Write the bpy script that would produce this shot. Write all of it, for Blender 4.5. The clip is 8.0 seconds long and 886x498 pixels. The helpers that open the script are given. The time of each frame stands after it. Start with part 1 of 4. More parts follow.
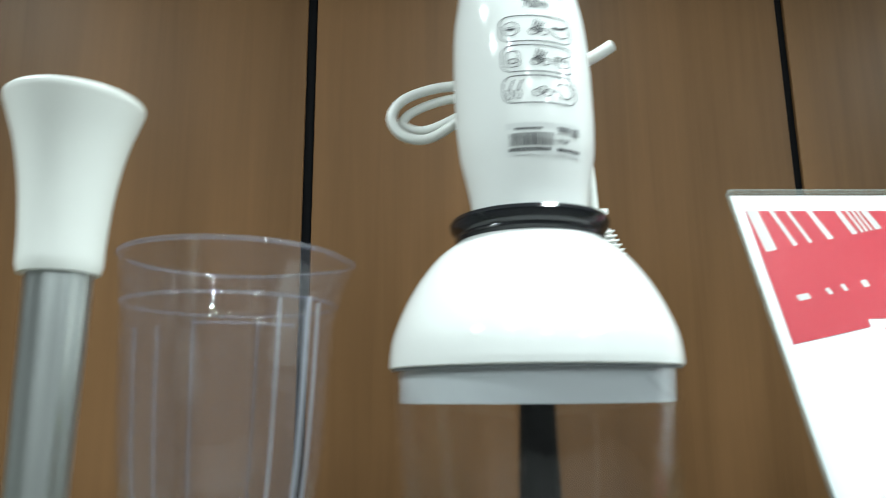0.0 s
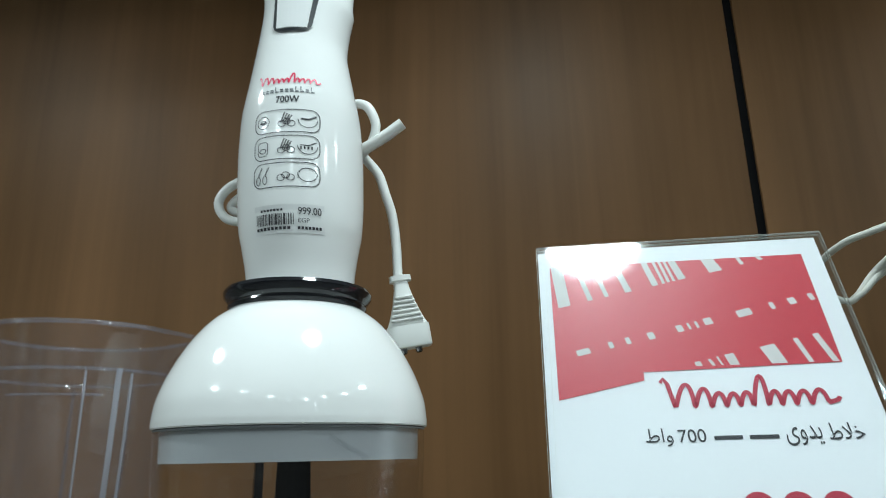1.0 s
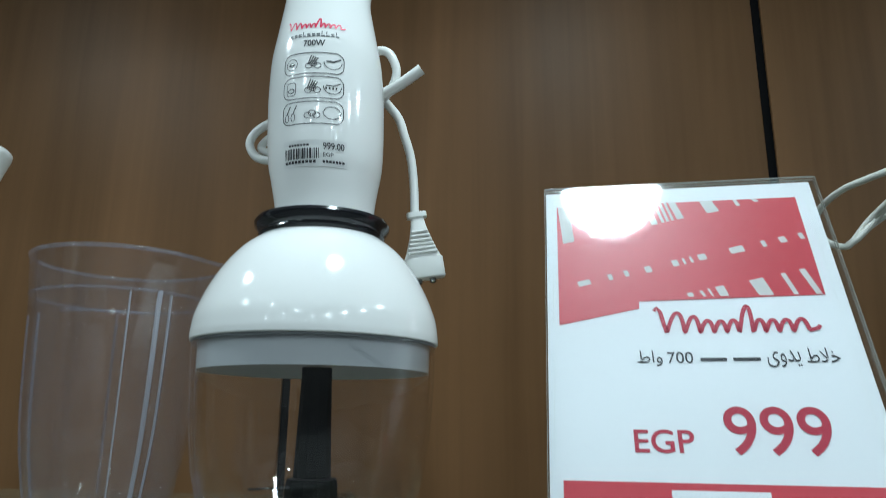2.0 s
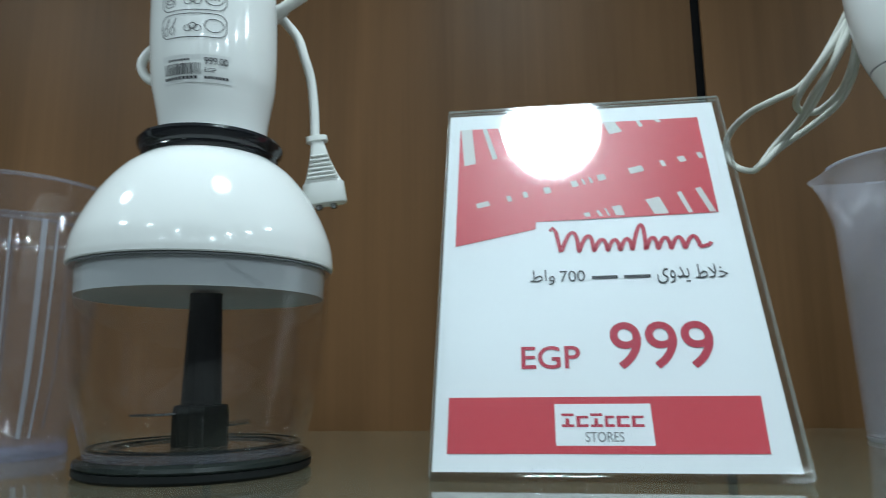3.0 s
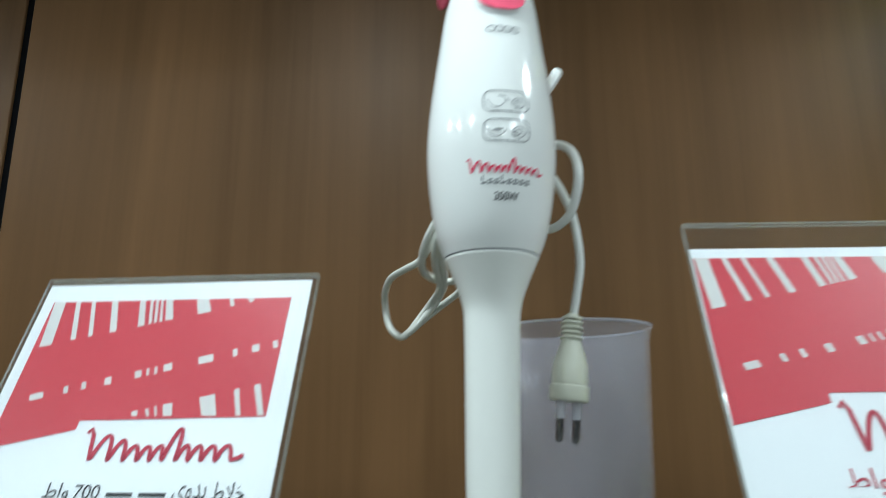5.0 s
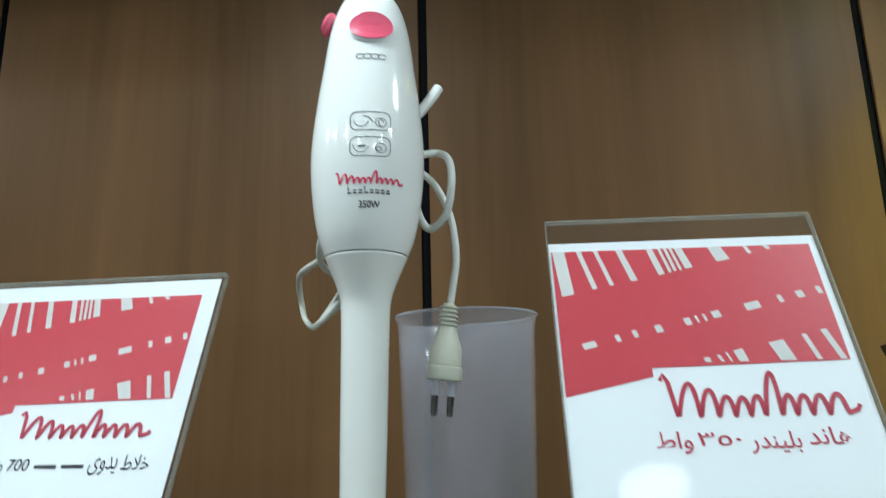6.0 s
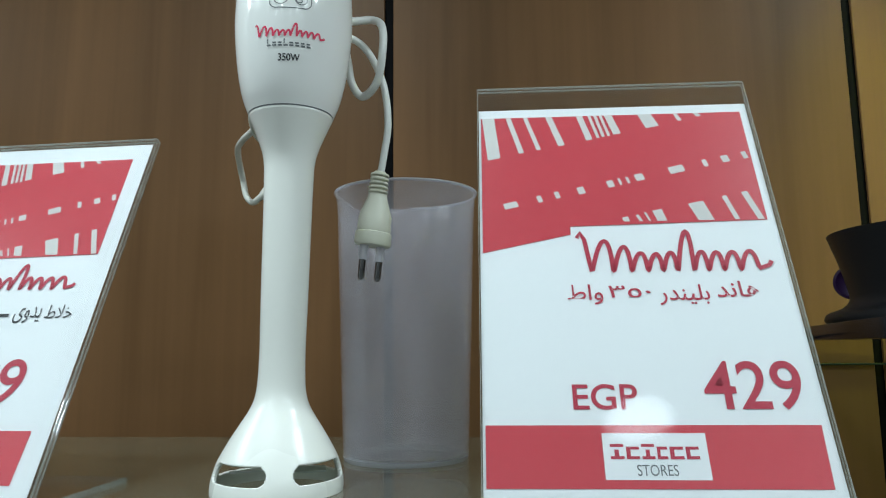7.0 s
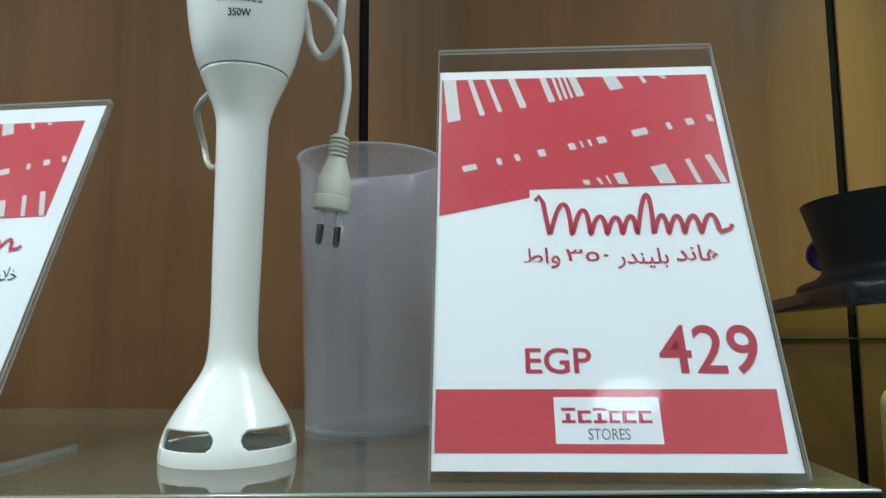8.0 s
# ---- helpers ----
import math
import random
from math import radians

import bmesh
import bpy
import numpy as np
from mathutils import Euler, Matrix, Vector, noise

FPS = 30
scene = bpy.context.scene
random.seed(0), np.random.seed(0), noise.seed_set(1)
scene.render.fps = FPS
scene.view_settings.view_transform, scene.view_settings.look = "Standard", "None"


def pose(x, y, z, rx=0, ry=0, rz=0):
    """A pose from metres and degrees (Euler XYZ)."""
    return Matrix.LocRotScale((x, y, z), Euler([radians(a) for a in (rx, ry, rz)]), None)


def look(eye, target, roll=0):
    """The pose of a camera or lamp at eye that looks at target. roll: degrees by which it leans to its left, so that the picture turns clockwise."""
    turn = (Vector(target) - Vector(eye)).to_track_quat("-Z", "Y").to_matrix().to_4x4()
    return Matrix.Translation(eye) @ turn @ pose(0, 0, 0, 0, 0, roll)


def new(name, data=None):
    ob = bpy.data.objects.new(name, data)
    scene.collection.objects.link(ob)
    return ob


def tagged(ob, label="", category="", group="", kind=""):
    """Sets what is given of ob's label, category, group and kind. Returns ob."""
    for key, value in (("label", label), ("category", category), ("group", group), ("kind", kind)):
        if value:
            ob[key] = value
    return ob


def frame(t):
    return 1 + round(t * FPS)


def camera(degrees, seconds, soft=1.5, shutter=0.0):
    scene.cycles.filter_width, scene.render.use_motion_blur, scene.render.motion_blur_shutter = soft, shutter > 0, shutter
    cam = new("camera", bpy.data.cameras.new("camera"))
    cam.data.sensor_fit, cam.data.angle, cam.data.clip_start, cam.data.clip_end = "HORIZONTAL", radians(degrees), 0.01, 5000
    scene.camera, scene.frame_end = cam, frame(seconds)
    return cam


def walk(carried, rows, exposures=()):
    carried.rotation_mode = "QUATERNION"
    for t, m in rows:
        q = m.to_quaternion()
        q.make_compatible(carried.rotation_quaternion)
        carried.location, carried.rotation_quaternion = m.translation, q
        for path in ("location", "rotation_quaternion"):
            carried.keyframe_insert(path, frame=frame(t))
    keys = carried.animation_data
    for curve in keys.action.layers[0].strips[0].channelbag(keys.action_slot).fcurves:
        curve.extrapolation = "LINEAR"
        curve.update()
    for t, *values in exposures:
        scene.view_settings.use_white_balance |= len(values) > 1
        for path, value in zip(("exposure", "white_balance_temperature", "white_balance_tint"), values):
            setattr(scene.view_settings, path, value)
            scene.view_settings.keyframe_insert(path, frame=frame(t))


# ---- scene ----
cam = camera(65.1, 8.0, 0.7, 0.5)
PATH = [
    (0, (0.059, -0.134, 0.091), (0.223, 1.817, 0.497), -0.5),
    (0.2, (0.108, -0.136, 0.1), (0.15, 1.825, 0.493), -0.5),
    (0.5, (0.177, -0.131, 0.094), (0.107, 1.802, 0.605), -0.9),
    (1, (0.23, -0.161, 0.088), (0.06, 1.749, 0.658), -1.2),
    (1.2, (0.231, -0.168, 0.09), (0.039, 1.757, 0.6), -1.2),
    (2.3, (0.244, -0.185, 0.052), (-0.003, 1.747, 0.507), 0.8),
    (2.5, (0.249, -0.182, 0.049), (0.017, 1.763, 0.453), 0.7),
    (3, (0.274, -0.167, 0.049), (0.127, 1.797, 0.396), -0.7),
    (3.5, (0.286, -0.154, 0.055), (0.201, 1.818, 0.374), 0.1),
    (4, (0.294, -0.13, 0.069), (0.451, 1.844, 0.354), 0.0),
    (4.2, (0.327, -0.128, 0.087), (0.502, 1.842, 0.383), -1.1),
    (4.5, (0.388, -0.127, 0.101), (0.483, 1.822, 0.541), -1.0),
    (5, (0.488, -0.143, 0.126), (0.386, 1.798, 0.597), -0.2),
    (5.2, (0.511, -0.157, 0.128), (0.385, 1.766, 0.662), -1.2),
    (6.3, (0.58, -0.189, 0.108), (0.435, 1.768, 0.495), -1.2),
    (6.5, (0.592, -0.188, 0.092), (0.435, 1.773, 0.455), -0.7),
    (6.9, (0.602, -0.178, 0.073), (0.454, 1.794, 0.374), -0.3),
    (7, (0.604, -0.176, 0.075), (0.457, 1.799, 0.353), -0.5),
    (7.5, (0.613, -0.17, 0.073), (0.465, 1.807, 0.341), -0.5),
    (8, (0.622, -0.165, 0.066), (0.494, 1.818, 0.295), -0.3),
]
EXPOSURES = [(0, 0.82, 6550, 10), (0.5, 0.40, 6500, 10), (1.0, 0.1, 6350, 10), (2.4, 0.04, 6000, 9), (3.2, -0.03, 6050, 9), (4.0, -0.12, 6050, 9), (4.5, -0.05, 6300, 10), (5.2, 0.44, 6250, 10), (6.5, 0.27, 6300, 10), (8.0, 0.25, 6350, 10)]
walk(cam, [(t, look(eye, target, roll)) for t, eye, target, roll in PATH], EXPOSURES)

# ---- world and exposure ----
world = bpy.data.worlds.new("world")
scene.world = world
world.use_nodes = True
world.node_tree.nodes["Background"].inputs["Color"].default_value = (0.8, 0.9, 1.0, 1)
world.node_tree.nodes["Background"].inputs["Strength"].default_value = 0.05
LAMP, LAMP_MID, LAMP_LOW = 98.0, 102.0, 3.5   # radiance of the downlights: canopy row, aisle, dimmed one
CANOPY = 0.80        # underside of the display canopy
SHELF = 0.003         # top of the main glass shelf
WALL = 0.536         # face of the wood panelling
CEIL = 1.9


# ---- materials ----
def principled(name, base, rough=0.5, metal=0.0, spec=0.5, coat=0.0):
    m = bpy.data.materials.new(name)
    m.use_nodes = True
    b = m.node_tree.nodes["Principled BSDF"]
    b.inputs["Base Color"].default_value = (*base, 1)
    b.inputs["Roughness"].default_value = rough
    b.inputs["Metallic"].default_value = metal
    b.inputs["Specular IOR Level"].default_value = spec
    b.inputs["Coat Weight"].default_value = coat
    b.inputs["Coat Roughness"].default_value = 0.04
    return m


def nd(m, kind, **inputs):
    n = m.node_tree.nodes.new(kind)
    for k, v in inputs.items():
        n.inputs[k.replace("_", " ")].default_value = v
    return n


def link(m, a, ao, b, bi):
    m.node_tree.links.new(a.outputs[ao], b.inputs[bi])


def worn(m, base, amount=0.06, scale=40.0, bump=0.03, rough=None, spread=0.08):
    """Two scales of tint, roughness and fine relief on a plain material."""
    b = m.node_tree.nodes["Principled BSDF"]
    co = nd(m, "ShaderNodeTexCoord")
    big = nd(m, "ShaderNodeTexNoise", Scale=scale * 0.2, Detail=3.0)
    fine = nd(m, "ShaderNodeTexNoise", Scale=scale * 14, Detail=2.0)
    link(m, co, "Object", big, "Vector")
    link(m, co, "Object", fine, "Vector")
    ramp = nd(m, "ShaderNodeMapRange")
    ramp.inputs["To Min"].default_value = 1.0 - amount
    ramp.inputs["To Max"].default_value = 1.0 + amount
    link(m, big, "Fac", ramp, "Value")
    mul = nd(m, "ShaderNodeVectorMath")
    mul.operation = "MULTIPLY"
    mul.inputs[0].default_value = base
    link(m, ramp, "Result", mul, 1)
    link(m, mul, "Vector", b, "Base Color")
    if rough is not None:
        rr = nd(m, "ShaderNodeMapRange")
        rr.inputs["To Min"].default_value = max(0.01, rough - spread)
        rr.inputs["To Max"].default_value = rough + spread
        link(m, big, "Fac", rr, "Value")
        link(m, rr, "Result", b, "Roughness")
    bp = nd(m, "ShaderNodeBump", Strength=bump, Distance=0.0005)
    link(m, fine, "Fac", bp, "Height")
    link(m, bp, "Normal", b, "Normal")
    return m


def wood(name):
    m = principled(name, (0.06, 0.033, 0.013), 0.3, spec=0.11)
    b = m.node_tree.nodes["Principled BSDF"]
    co = nd(m, "ShaderNodeTexCoord")
    info = nd(m, "ShaderNodeObjectInfo")
    shift = nd(m, "ShaderNodeVectorMath")
    shift.operation = "MULTIPLY_ADD"
    shift.inputs[1].default_value = (1, 1, 1)
    comb = nd(m, "ShaderNodeCombineXYZ")
    mult = nd(m, "ShaderNodeMath")
    mult.operation = "MULTIPLY"
    mult.inputs[1].default_value = 37.0
    link(m, info, "Random", mult, 0)
    link(m, mult, "Value", comb, "X")
    link(m, mult, "Value", comb, "Z")
    link(m, co, "Object", shift, 0)
    link(m, comb, "Vector", shift, 2)
    def stretched(sx, sz, detail):
        mp = nd(m, "ShaderNodeMapping", Scale=(sx, 1.0, sz))
        n = nd(m, "ShaderNodeTexNoise", Scale=1.0, Detail=detail, Distortion=0.4)
        link(m, shift, "Vector", mp, "Vector")
        link(m, mp, "Vector", n, "Vector")
        return n
    broad, grain, pore = stretched(9, 0.7, 4.0), stretched(90, 3.0, 5.0), stretched(600, 14.0, 2.0)
    add = nd(m, "ShaderNodeMath")
    add.operation = "MULTIPLY_ADD"
    add.inputs[1].default_value = 0.22
    link(m, grain, "Fac", add, 0)
    link(m, broad, "Fac", add, 2)
    ramp = nd(m, "ShaderNodeValToRGB")
    ramp.color_ramp.elements[0].position = 0.42
    ramp.color_ramp.elements[0].color = (0.095, 0.048, 0.0190, 1)
    ramp.color_ramp.elements[1].position = 0.85
    ramp.color_ramp.elements[1].color = (0.178, 0.091, 0.0390, 1)
    link(m, add, "Value", ramp, "Fac")
    link(m, ramp, "Color", b, "Base Color")
    rr = nd(m, "ShaderNodeMapRange")
    rr.inputs["To Min"].default_value = 0.36
    rr.inputs["To Max"].default_value = 0.52
    link(m, broad, "Fac", rr, "Value")
    link(m, rr, "Result", b, "Roughness")
    bp = nd(m, "ShaderNodeBump", Strength=0.05, Distance=0.0004)
    link(m, pore, "Fac", bp, "Height")
    link(m, bp, "Normal", b, "Normal")
    return m


def clear(name, tint, ior=1.49, rough=0.02, haze=0.0, milk=(0.8, 0.8, 0.8), wave=0.06):
    """Thin clear plastic or glass: see-through, with a Fresnel gloss and some milkiness."""
    m = bpy.data.materials.new(name)
    m.use_nodes = True
    t = m.node_tree
    t.nodes.remove(t.nodes["Principled BSDF"])
    out = t.nodes["Material Output"]
    tr = nd(m, "ShaderNodeBsdfTransparent", Color=(*tint, 1))
    body = tr
    if haze:
        df = nd(m, "ShaderNodeBsdfDiffuse", Color=(*milk, 1))
        tl = nd(m, "ShaderNodeBsdfTranslucent", Color=(*milk, 1))
        both = nd(m, "ShaderNodeMixShader", Fac=0.5)
        link(m, df, 0, both, 1)
        link(m, tl, 0, both, 2)
        body = nd(m, "ShaderNodeMixShader", Fac=haze)
        link(m, tr, 0, body, 1)
        link(m, both, 0, body, 2)
    gl = nd(m, "ShaderNodeBsdfGlossy", Roughness=rough, Color=(1, 1, 1, 1))
    face = nd(m, "ShaderNodeLayerWeight", Blend=0.5)
    p5 = nd(m, "ShaderNodeMath")
    p5.operation = "POWER"
    p5.inputs[1].default_value = 5.0
    link(m, face, "Facing", p5, 0)
    fr = nd(m, "ShaderNodeMapRange")
    fr.inputs["To Min"].default_value = ((ior - 1) / (ior + 1)) ** 2
    link(m, p5, "Value", fr, "Value")
    noise_ = nd(m, "ShaderNodeTexNoise", Scale=60.0, Detail=2.0)
    co = nd(m, "ShaderNodeTexCoord")
    link(m, co, "Object", noise_, "Vector")
    bp = nd(m, "ShaderNodeBump", Strength=wave, Distance=0.001)
    link(m, noise_, "Fac", bp, "Height")
    link(m, bp, "Normal", gl, "Normal")
    mix = nd(m, "ShaderNodeMixShader")
    link(m, fr, "Result", mix, 0)
    link(m, body, 0, mix, 1)
    link(m, gl, 0, mix, 2)
    link(m, mix, 0, out, "Surface")
    return m


def glow(name, colour, strength):
    m = bpy.data.materials.new(name)
    m.use_nodes = True
    t = m.node_tree
    t.nodes.remove(t.nodes["Principled BSDF"])
    e = nd(m, "ShaderNodeEmission", Color=(*colour, 1), Strength=strength)
    link(m, e, 0, t.nodes["Material Output"], "Surface")
    return m


WOOD = wood("wood_laminate")
BLACK_GAP = worn(principled("black_gap", (0.004, 0.004, 0.0045), 0.7, spec=0.05), (0.004, 0.004, 0.0045), 0.3)
WHITE = worn(principled("white_plastic", (0.8, 0.81, 0.79), 0.1, spec=0.36), (0.8, 0.81, 0.79), 0.02, 40, 0.012, 0.1, 0.03)
SHAFT_WHITE = worn(principled("warm_white_plastic", (0.78, 0.79, 0.75), 0.22), (0.78, 0.79, 0.75), 0.02, 40, 0.012, 0.27, 0.05)
SKIRT = worn(principled("grey_white_plastic", (0.56, 0.59, 0.60), 0.35), (0.56, 0.59, 0.60), 0.03, 40, 0.02, 0.35)
BLACK = worn(principled("black_gloss_plastic", (0.012, 0.013, 0.016), 0.14), (0.012, 0.013, 0.016), 0.15, 40, 0.01, 0.14, 0.05)
MATT_BLACK = worn(principled("matt_black_plastic", (0.010, 0.011, 0.013), 0.45, spec=0.2), (0.010, 0.011, 0.013), 0.2, 40, 0.02, 0.45)
FOOT_BLACK = worn(principled("black_rubber", (0.008, 0.009, 0.009), 0.5, spec=0.2), (0.008, 0.009, 0.009), 0.2, 40, 0.03, 0.5)
COLUMN_BLACK = worn(principled("dull_black_plastic", (0.005, 0.0055, 0.006), 0.6, spec=0.06), (0.005, 0.0055, 0.006), 0.2, 40, 0.02, 0.6)
RUBBER = worn(principled("grey_rubber", (0.013, 0.017, 0.015), 0.25, spec=0.4), (0.013, 0.017, 0.015), 0.1, 40, 0.03, 0.25)
CORD = worn(principled("cream_cable", (0.66, 0.66, 0.6), 0.4), (0.66, 0.66, 0.6), 0.05, 40, 0.02, 0.4)
CORD_WHITE = worn(principled("white_cable", (0.76, 0.77, 0.74), 0.32), (0.76, 0.77, 0.74), 0.04, 40, 0.02, 0.32)
PLUG_CREAM = worn(principled("cream_plug", (0.62, 0.62, 0.52), 0.4), (0.62, 0.62, 0.52), 0.06, 60, 0.03, 0.4)
STEEL = worn(principled("brushed_steel", (0.64, 0.67, 0.66), 0.36, 1.0), (0.64, 0.67, 0.66), 0.1, 60, 0.05, 0.36)
PIN = worn(principled("plug_pin_metal", (0.30, 0.30, 0.31), 0.18, 1.0), (0.30, 0.30, 0.31), 0.1)
PINK = worn(principled("pink_plastic", (0.72, 0.10, 0.17), 0.2), (0.72, 0.10, 0.17), 0.08, 60, 0.01, 0.2)
PURPLE = worn(principled("purple_plastic", (0.022, 0.007, 0.040), 0.3), (0.022, 0.007, 0.040), 0.1)
PAPER = worn(principled("white_paper", (0.77, 0.79, 0.81), 0.55), (0.77, 0.79, 0.81), 0.02, 30, 0.04)
RED = worn(principled("red_print", (0.55, 0.045, 0.065), 0.3), (0.55, 0.045, 0.065), 0.07, 60, 0.06, 0.42, 0.08)
PALE = worn(principled("unprinted_stripe", (0.60, 0.59, 0.57), 0.55), (0.60, 0.59, 0.57), 0.05, 60, 0.02)
INK_RED = worn(principled("dark_red_ink", (0.43, 0.02, 0.05), 0.5), (0.43, 0.02, 0.05), 0.08, 60, 0.02)
INK = worn(principled("black_ink", (0.02, 0.02, 0.025), 0.5), (0.02, 0.02, 0.025), 0.2, 60, 0.02)
INK_GREY = worn(principled("grey_ink", (0.11, 0.12, 0.13), 0.45), (0.11, 0.12, 0.13), 0.15, 60, 0.02)
LOGO_RED = worn(principled("bright_red_ink", (0.66, 0.03, 0.09), 0.4), (0.66, 0.03, 0.09), 0.08, 60, 0.02)
STICKER = worn(principled("sticker_film", (0.72, 0.73, 0.72), 0.3), (0.72, 0.73, 0.72), 0.04, 60, 0.02)
SEAM = worn(principled("seam_shadow_gap", (0.16, 0.17, 0.18), 0.5), (0.16, 0.17, 0.18), 0.1)
ACRYLIC = clear("clear_acrylic", (0.985, 0.99, 0.99), 1.49, 0.055, wave=0.008)
ACRYLIC_EDGE = clear("acrylic_cut_edge", (0.85, 0.88, 0.86), 1.6, 0.1, 0.24, (0.80, 0.83, 0.80))
BOWL = clear("clear_bowl_plastic", (0.975, 0.975, 0.98), 1.46, 0.012, 0.002, (0.8, 0.82, 0.88))
BEAKER = clear("clear_beaker_plastic", (0.965, 0.965, 0.98), 1.50, 0.015, 0.028, (0.80, 0.82, 0.93))
# strong milk paints the lamp streaks onto the clear ribs
RIB_GLINT = clear("clear_rib_painted_glint", (0.93, 0.93, 0.96), 1.6, 0.06, 0.38, (0.80, 0.83, 0.90))
# milkier than the wall, so edge highlights are partly in the colour
RIM = clear("thick_clear_rim", (0.90, 0.91, 0.96), 1.7, 0.05, 0.09, (0.78, 0.82, 0.95))
BEAKER_BASE = clear("thick_beaker_base", (0.8, 0.82, 0.96), 1.55, 0.06, 0.25, (0.72, 0.74, 0.92))
FROST = clear("frosted_polypropylene", (0.93, 0.93, 0.95), 1.45, 0.22, 0.26, (0.87, 0.87, 0.95))
FROST_RIM = clear("frosted_thick_edge", (0.9, 0.9, 0.93), 1.5, 0.15, 0.5, (0.86, 0.87, 0.92))
# pale green that stands for the highlight on the shelf's front edge
EDGE_GLINT = worn(principled("painted_edge_glint", (0.22, 0.27, 0.25), 0.18, spec=0.6), (0.22, 0.27, 0.25), 0.08, 60, 0.01, 0.18, 0.05)
EDGE_GLASS = worn(principled("dark_glass_edge", (0.010, 0.016, 0.016), 0.4, spec=0.2), (0.010, 0.016, 0.016), 0.1, 40, 0.01, 0.4, 0.06)
CEILING_PAINT = worn(principled("ceiling_paint", (0.75, 0.76, 0.76), 0.7), (0.75, 0.76, 0.76), 0.04, 4)
STORE_WALL = worn(principled("store_wall_paint", (0.13, 0.126, 0.122), 0.6), (0.13, 0.126, 0.122), 0.08, 4)
STORE_FLOOR = worn(principled("store_floor_tile", (0.24, 0.235, 0.225), 0.25), (0.24, 0.235, 0.225), 0.08, 4, 0.02, 0.25)
CREAM_BOX = worn(principled("cream_plastic", (0.62, 0.58, 0.42), 0.35), (0.62, 0.58, 0.42), 0.05, 30)
BAFFLE = worn(principled("dark_lamp_baffle", (0.12, 0.12, 0.12), 0.5), (0.12, 0.12, 0.12), 0.1)
# emission of an invented lamp that tints the right of the wall yellow
YELLOW_FILL = glow("added_yellow_fill", (0.68, 0.88, 0.06), 1700.0)
DIFFUSER = glow("lit_diffuser", (0.83, 0.98, 1.0), LAMP)
DIFFUSER_MID = glow("lit_diffuser_aisle", (0.83, 0.98, 1.0), LAMP_MID)
DIFFUSER_LOW = glow("lit_diffuser_dimmed", (0.85, 0.95, 1.0), LAMP_LOW)


GLASS = clear("tinted_shelf_glass", (0.84, 0.90, 0.84), 1.52, 0.05, 0.19, (0.54, 0.52, 0.40), wave=0.01)


# ---- mesh helpers ----
def thing(name, label, category, group="", kind="", m=None):
    ob = tagged(new(name), label, category, group, kind)
    ob.empty_display_size = 0.02
    if m is not None:
        ob.matrix_world = m
    return ob


def part(name, bm, material, parent=None, label="", smooth=False):
    bmesh.ops.recalc_face_normals(bm, faces=bm.faces)
    me = bpy.data.meshes.new(name)
    bm.to_mesh(me)
    bm.free()
    me.materials.append(material)
    if smooth:
        for p in me.polygons:
            p.use_smooth = True
        me.set_sharp_from_angle(angle=radians(38))
    ob = new(name, me)
    ob.parent = parent
    if label:
        ob["label"] = label
    return ob


def box(bm, x0, y0, z0, x1, y1, z1, bevel=0.0, segs=2):
    start = set(bm.verts)
    r = bmesh.ops.create_cube(bm, size=1.0)
    for v in r["verts"]:
        v.co = Vector((x0 + (v.co.x + 0.5) * (x1 - x0), y0 + (v.co.y + 0.5) * (y1 - y0), z0 + (v.co.z + 0.5) * (z1 - z0)))
    if bevel:
        es = {e for v in r["verts"] for e in v.link_edges}
        bmesh.ops.bevel(bm, geom=list(es), offset=bevel, segments=segs, affect="EDGES", profile=0.5)
    return [v for v in bm.verts if v not in start]


def spline(rows, steps=6):
    """A smooth (Catmull-Rom) run through the rows."""
    pts = [Vector(r) for r in rows]
    pts = [2 * pts[0] - pts[1], *pts, 2 * pts[-1] - pts[-2]]
    out = []
    for i in range(1, len(pts) - 2):
        p0, p1, p2, p3 = pts[i - 1:i + 3]
        for k in range(steps):
            t = k / steps
            out.append(0.5 * (2 * p1 + (p2 - p0) * t + (2 * p0 - 5 * p1 + 4 * p2 - p3) * t * t + (3 * p1 - p0 - 3 * p2 + p3) * t ** 3))
    out.append(pts[-2])
    return out


def lathe(bm, rows, seg=64, closed=False, lean=0.0, skip=None):
    """Turns rows of (radius, z) round the z axis; lean shifts the axis in x with z. skip(i, j) leaves a face out."""
    rings = []
    for r, z in rows:
        if r < 1e-6:
            rings.append([bm.verts.new((lean * z, 0, z))])
        else:
            rings.append([bm.verts.new((lean * z + r * math.sin(2 * math.pi * j / seg), -r * math.cos(2 * math.pi * j / seg), z)) for j in range(seg)])
    pairs = list(zip(range(len(rings)), range(1, len(rings))))
    if closed:
        pairs.append((len(rings) - 1, 0))
    for a, b in pairs:
        A, B = rings[a], rings[b]
        for j in range(seg):
            if skip and skip(a, j):
                continue
            k = (j + 1) % seg
            if len(A) == 1 and len(B) == 1:
                continue
            if len(A) == 1:
                bm.faces.new((A[0], B[k], B[j]))
            elif len(B) == 1:
                bm.faces.new((A[j], A[k], B[0]))
            else:
                bm.faces.new((A[j], A[k], B[k], B[j]))
    return rings


def radius_at(rows, z):
    for (r0, z0), (r1, z1) in zip(rows, rows[1:]):
        if min(z0, z1) <= z <= max(z0, z1) and z0 != z1:
            return r0 + (r1 - r0) * (z - z0) / (z1 - z0)
    return rows[-1][0]


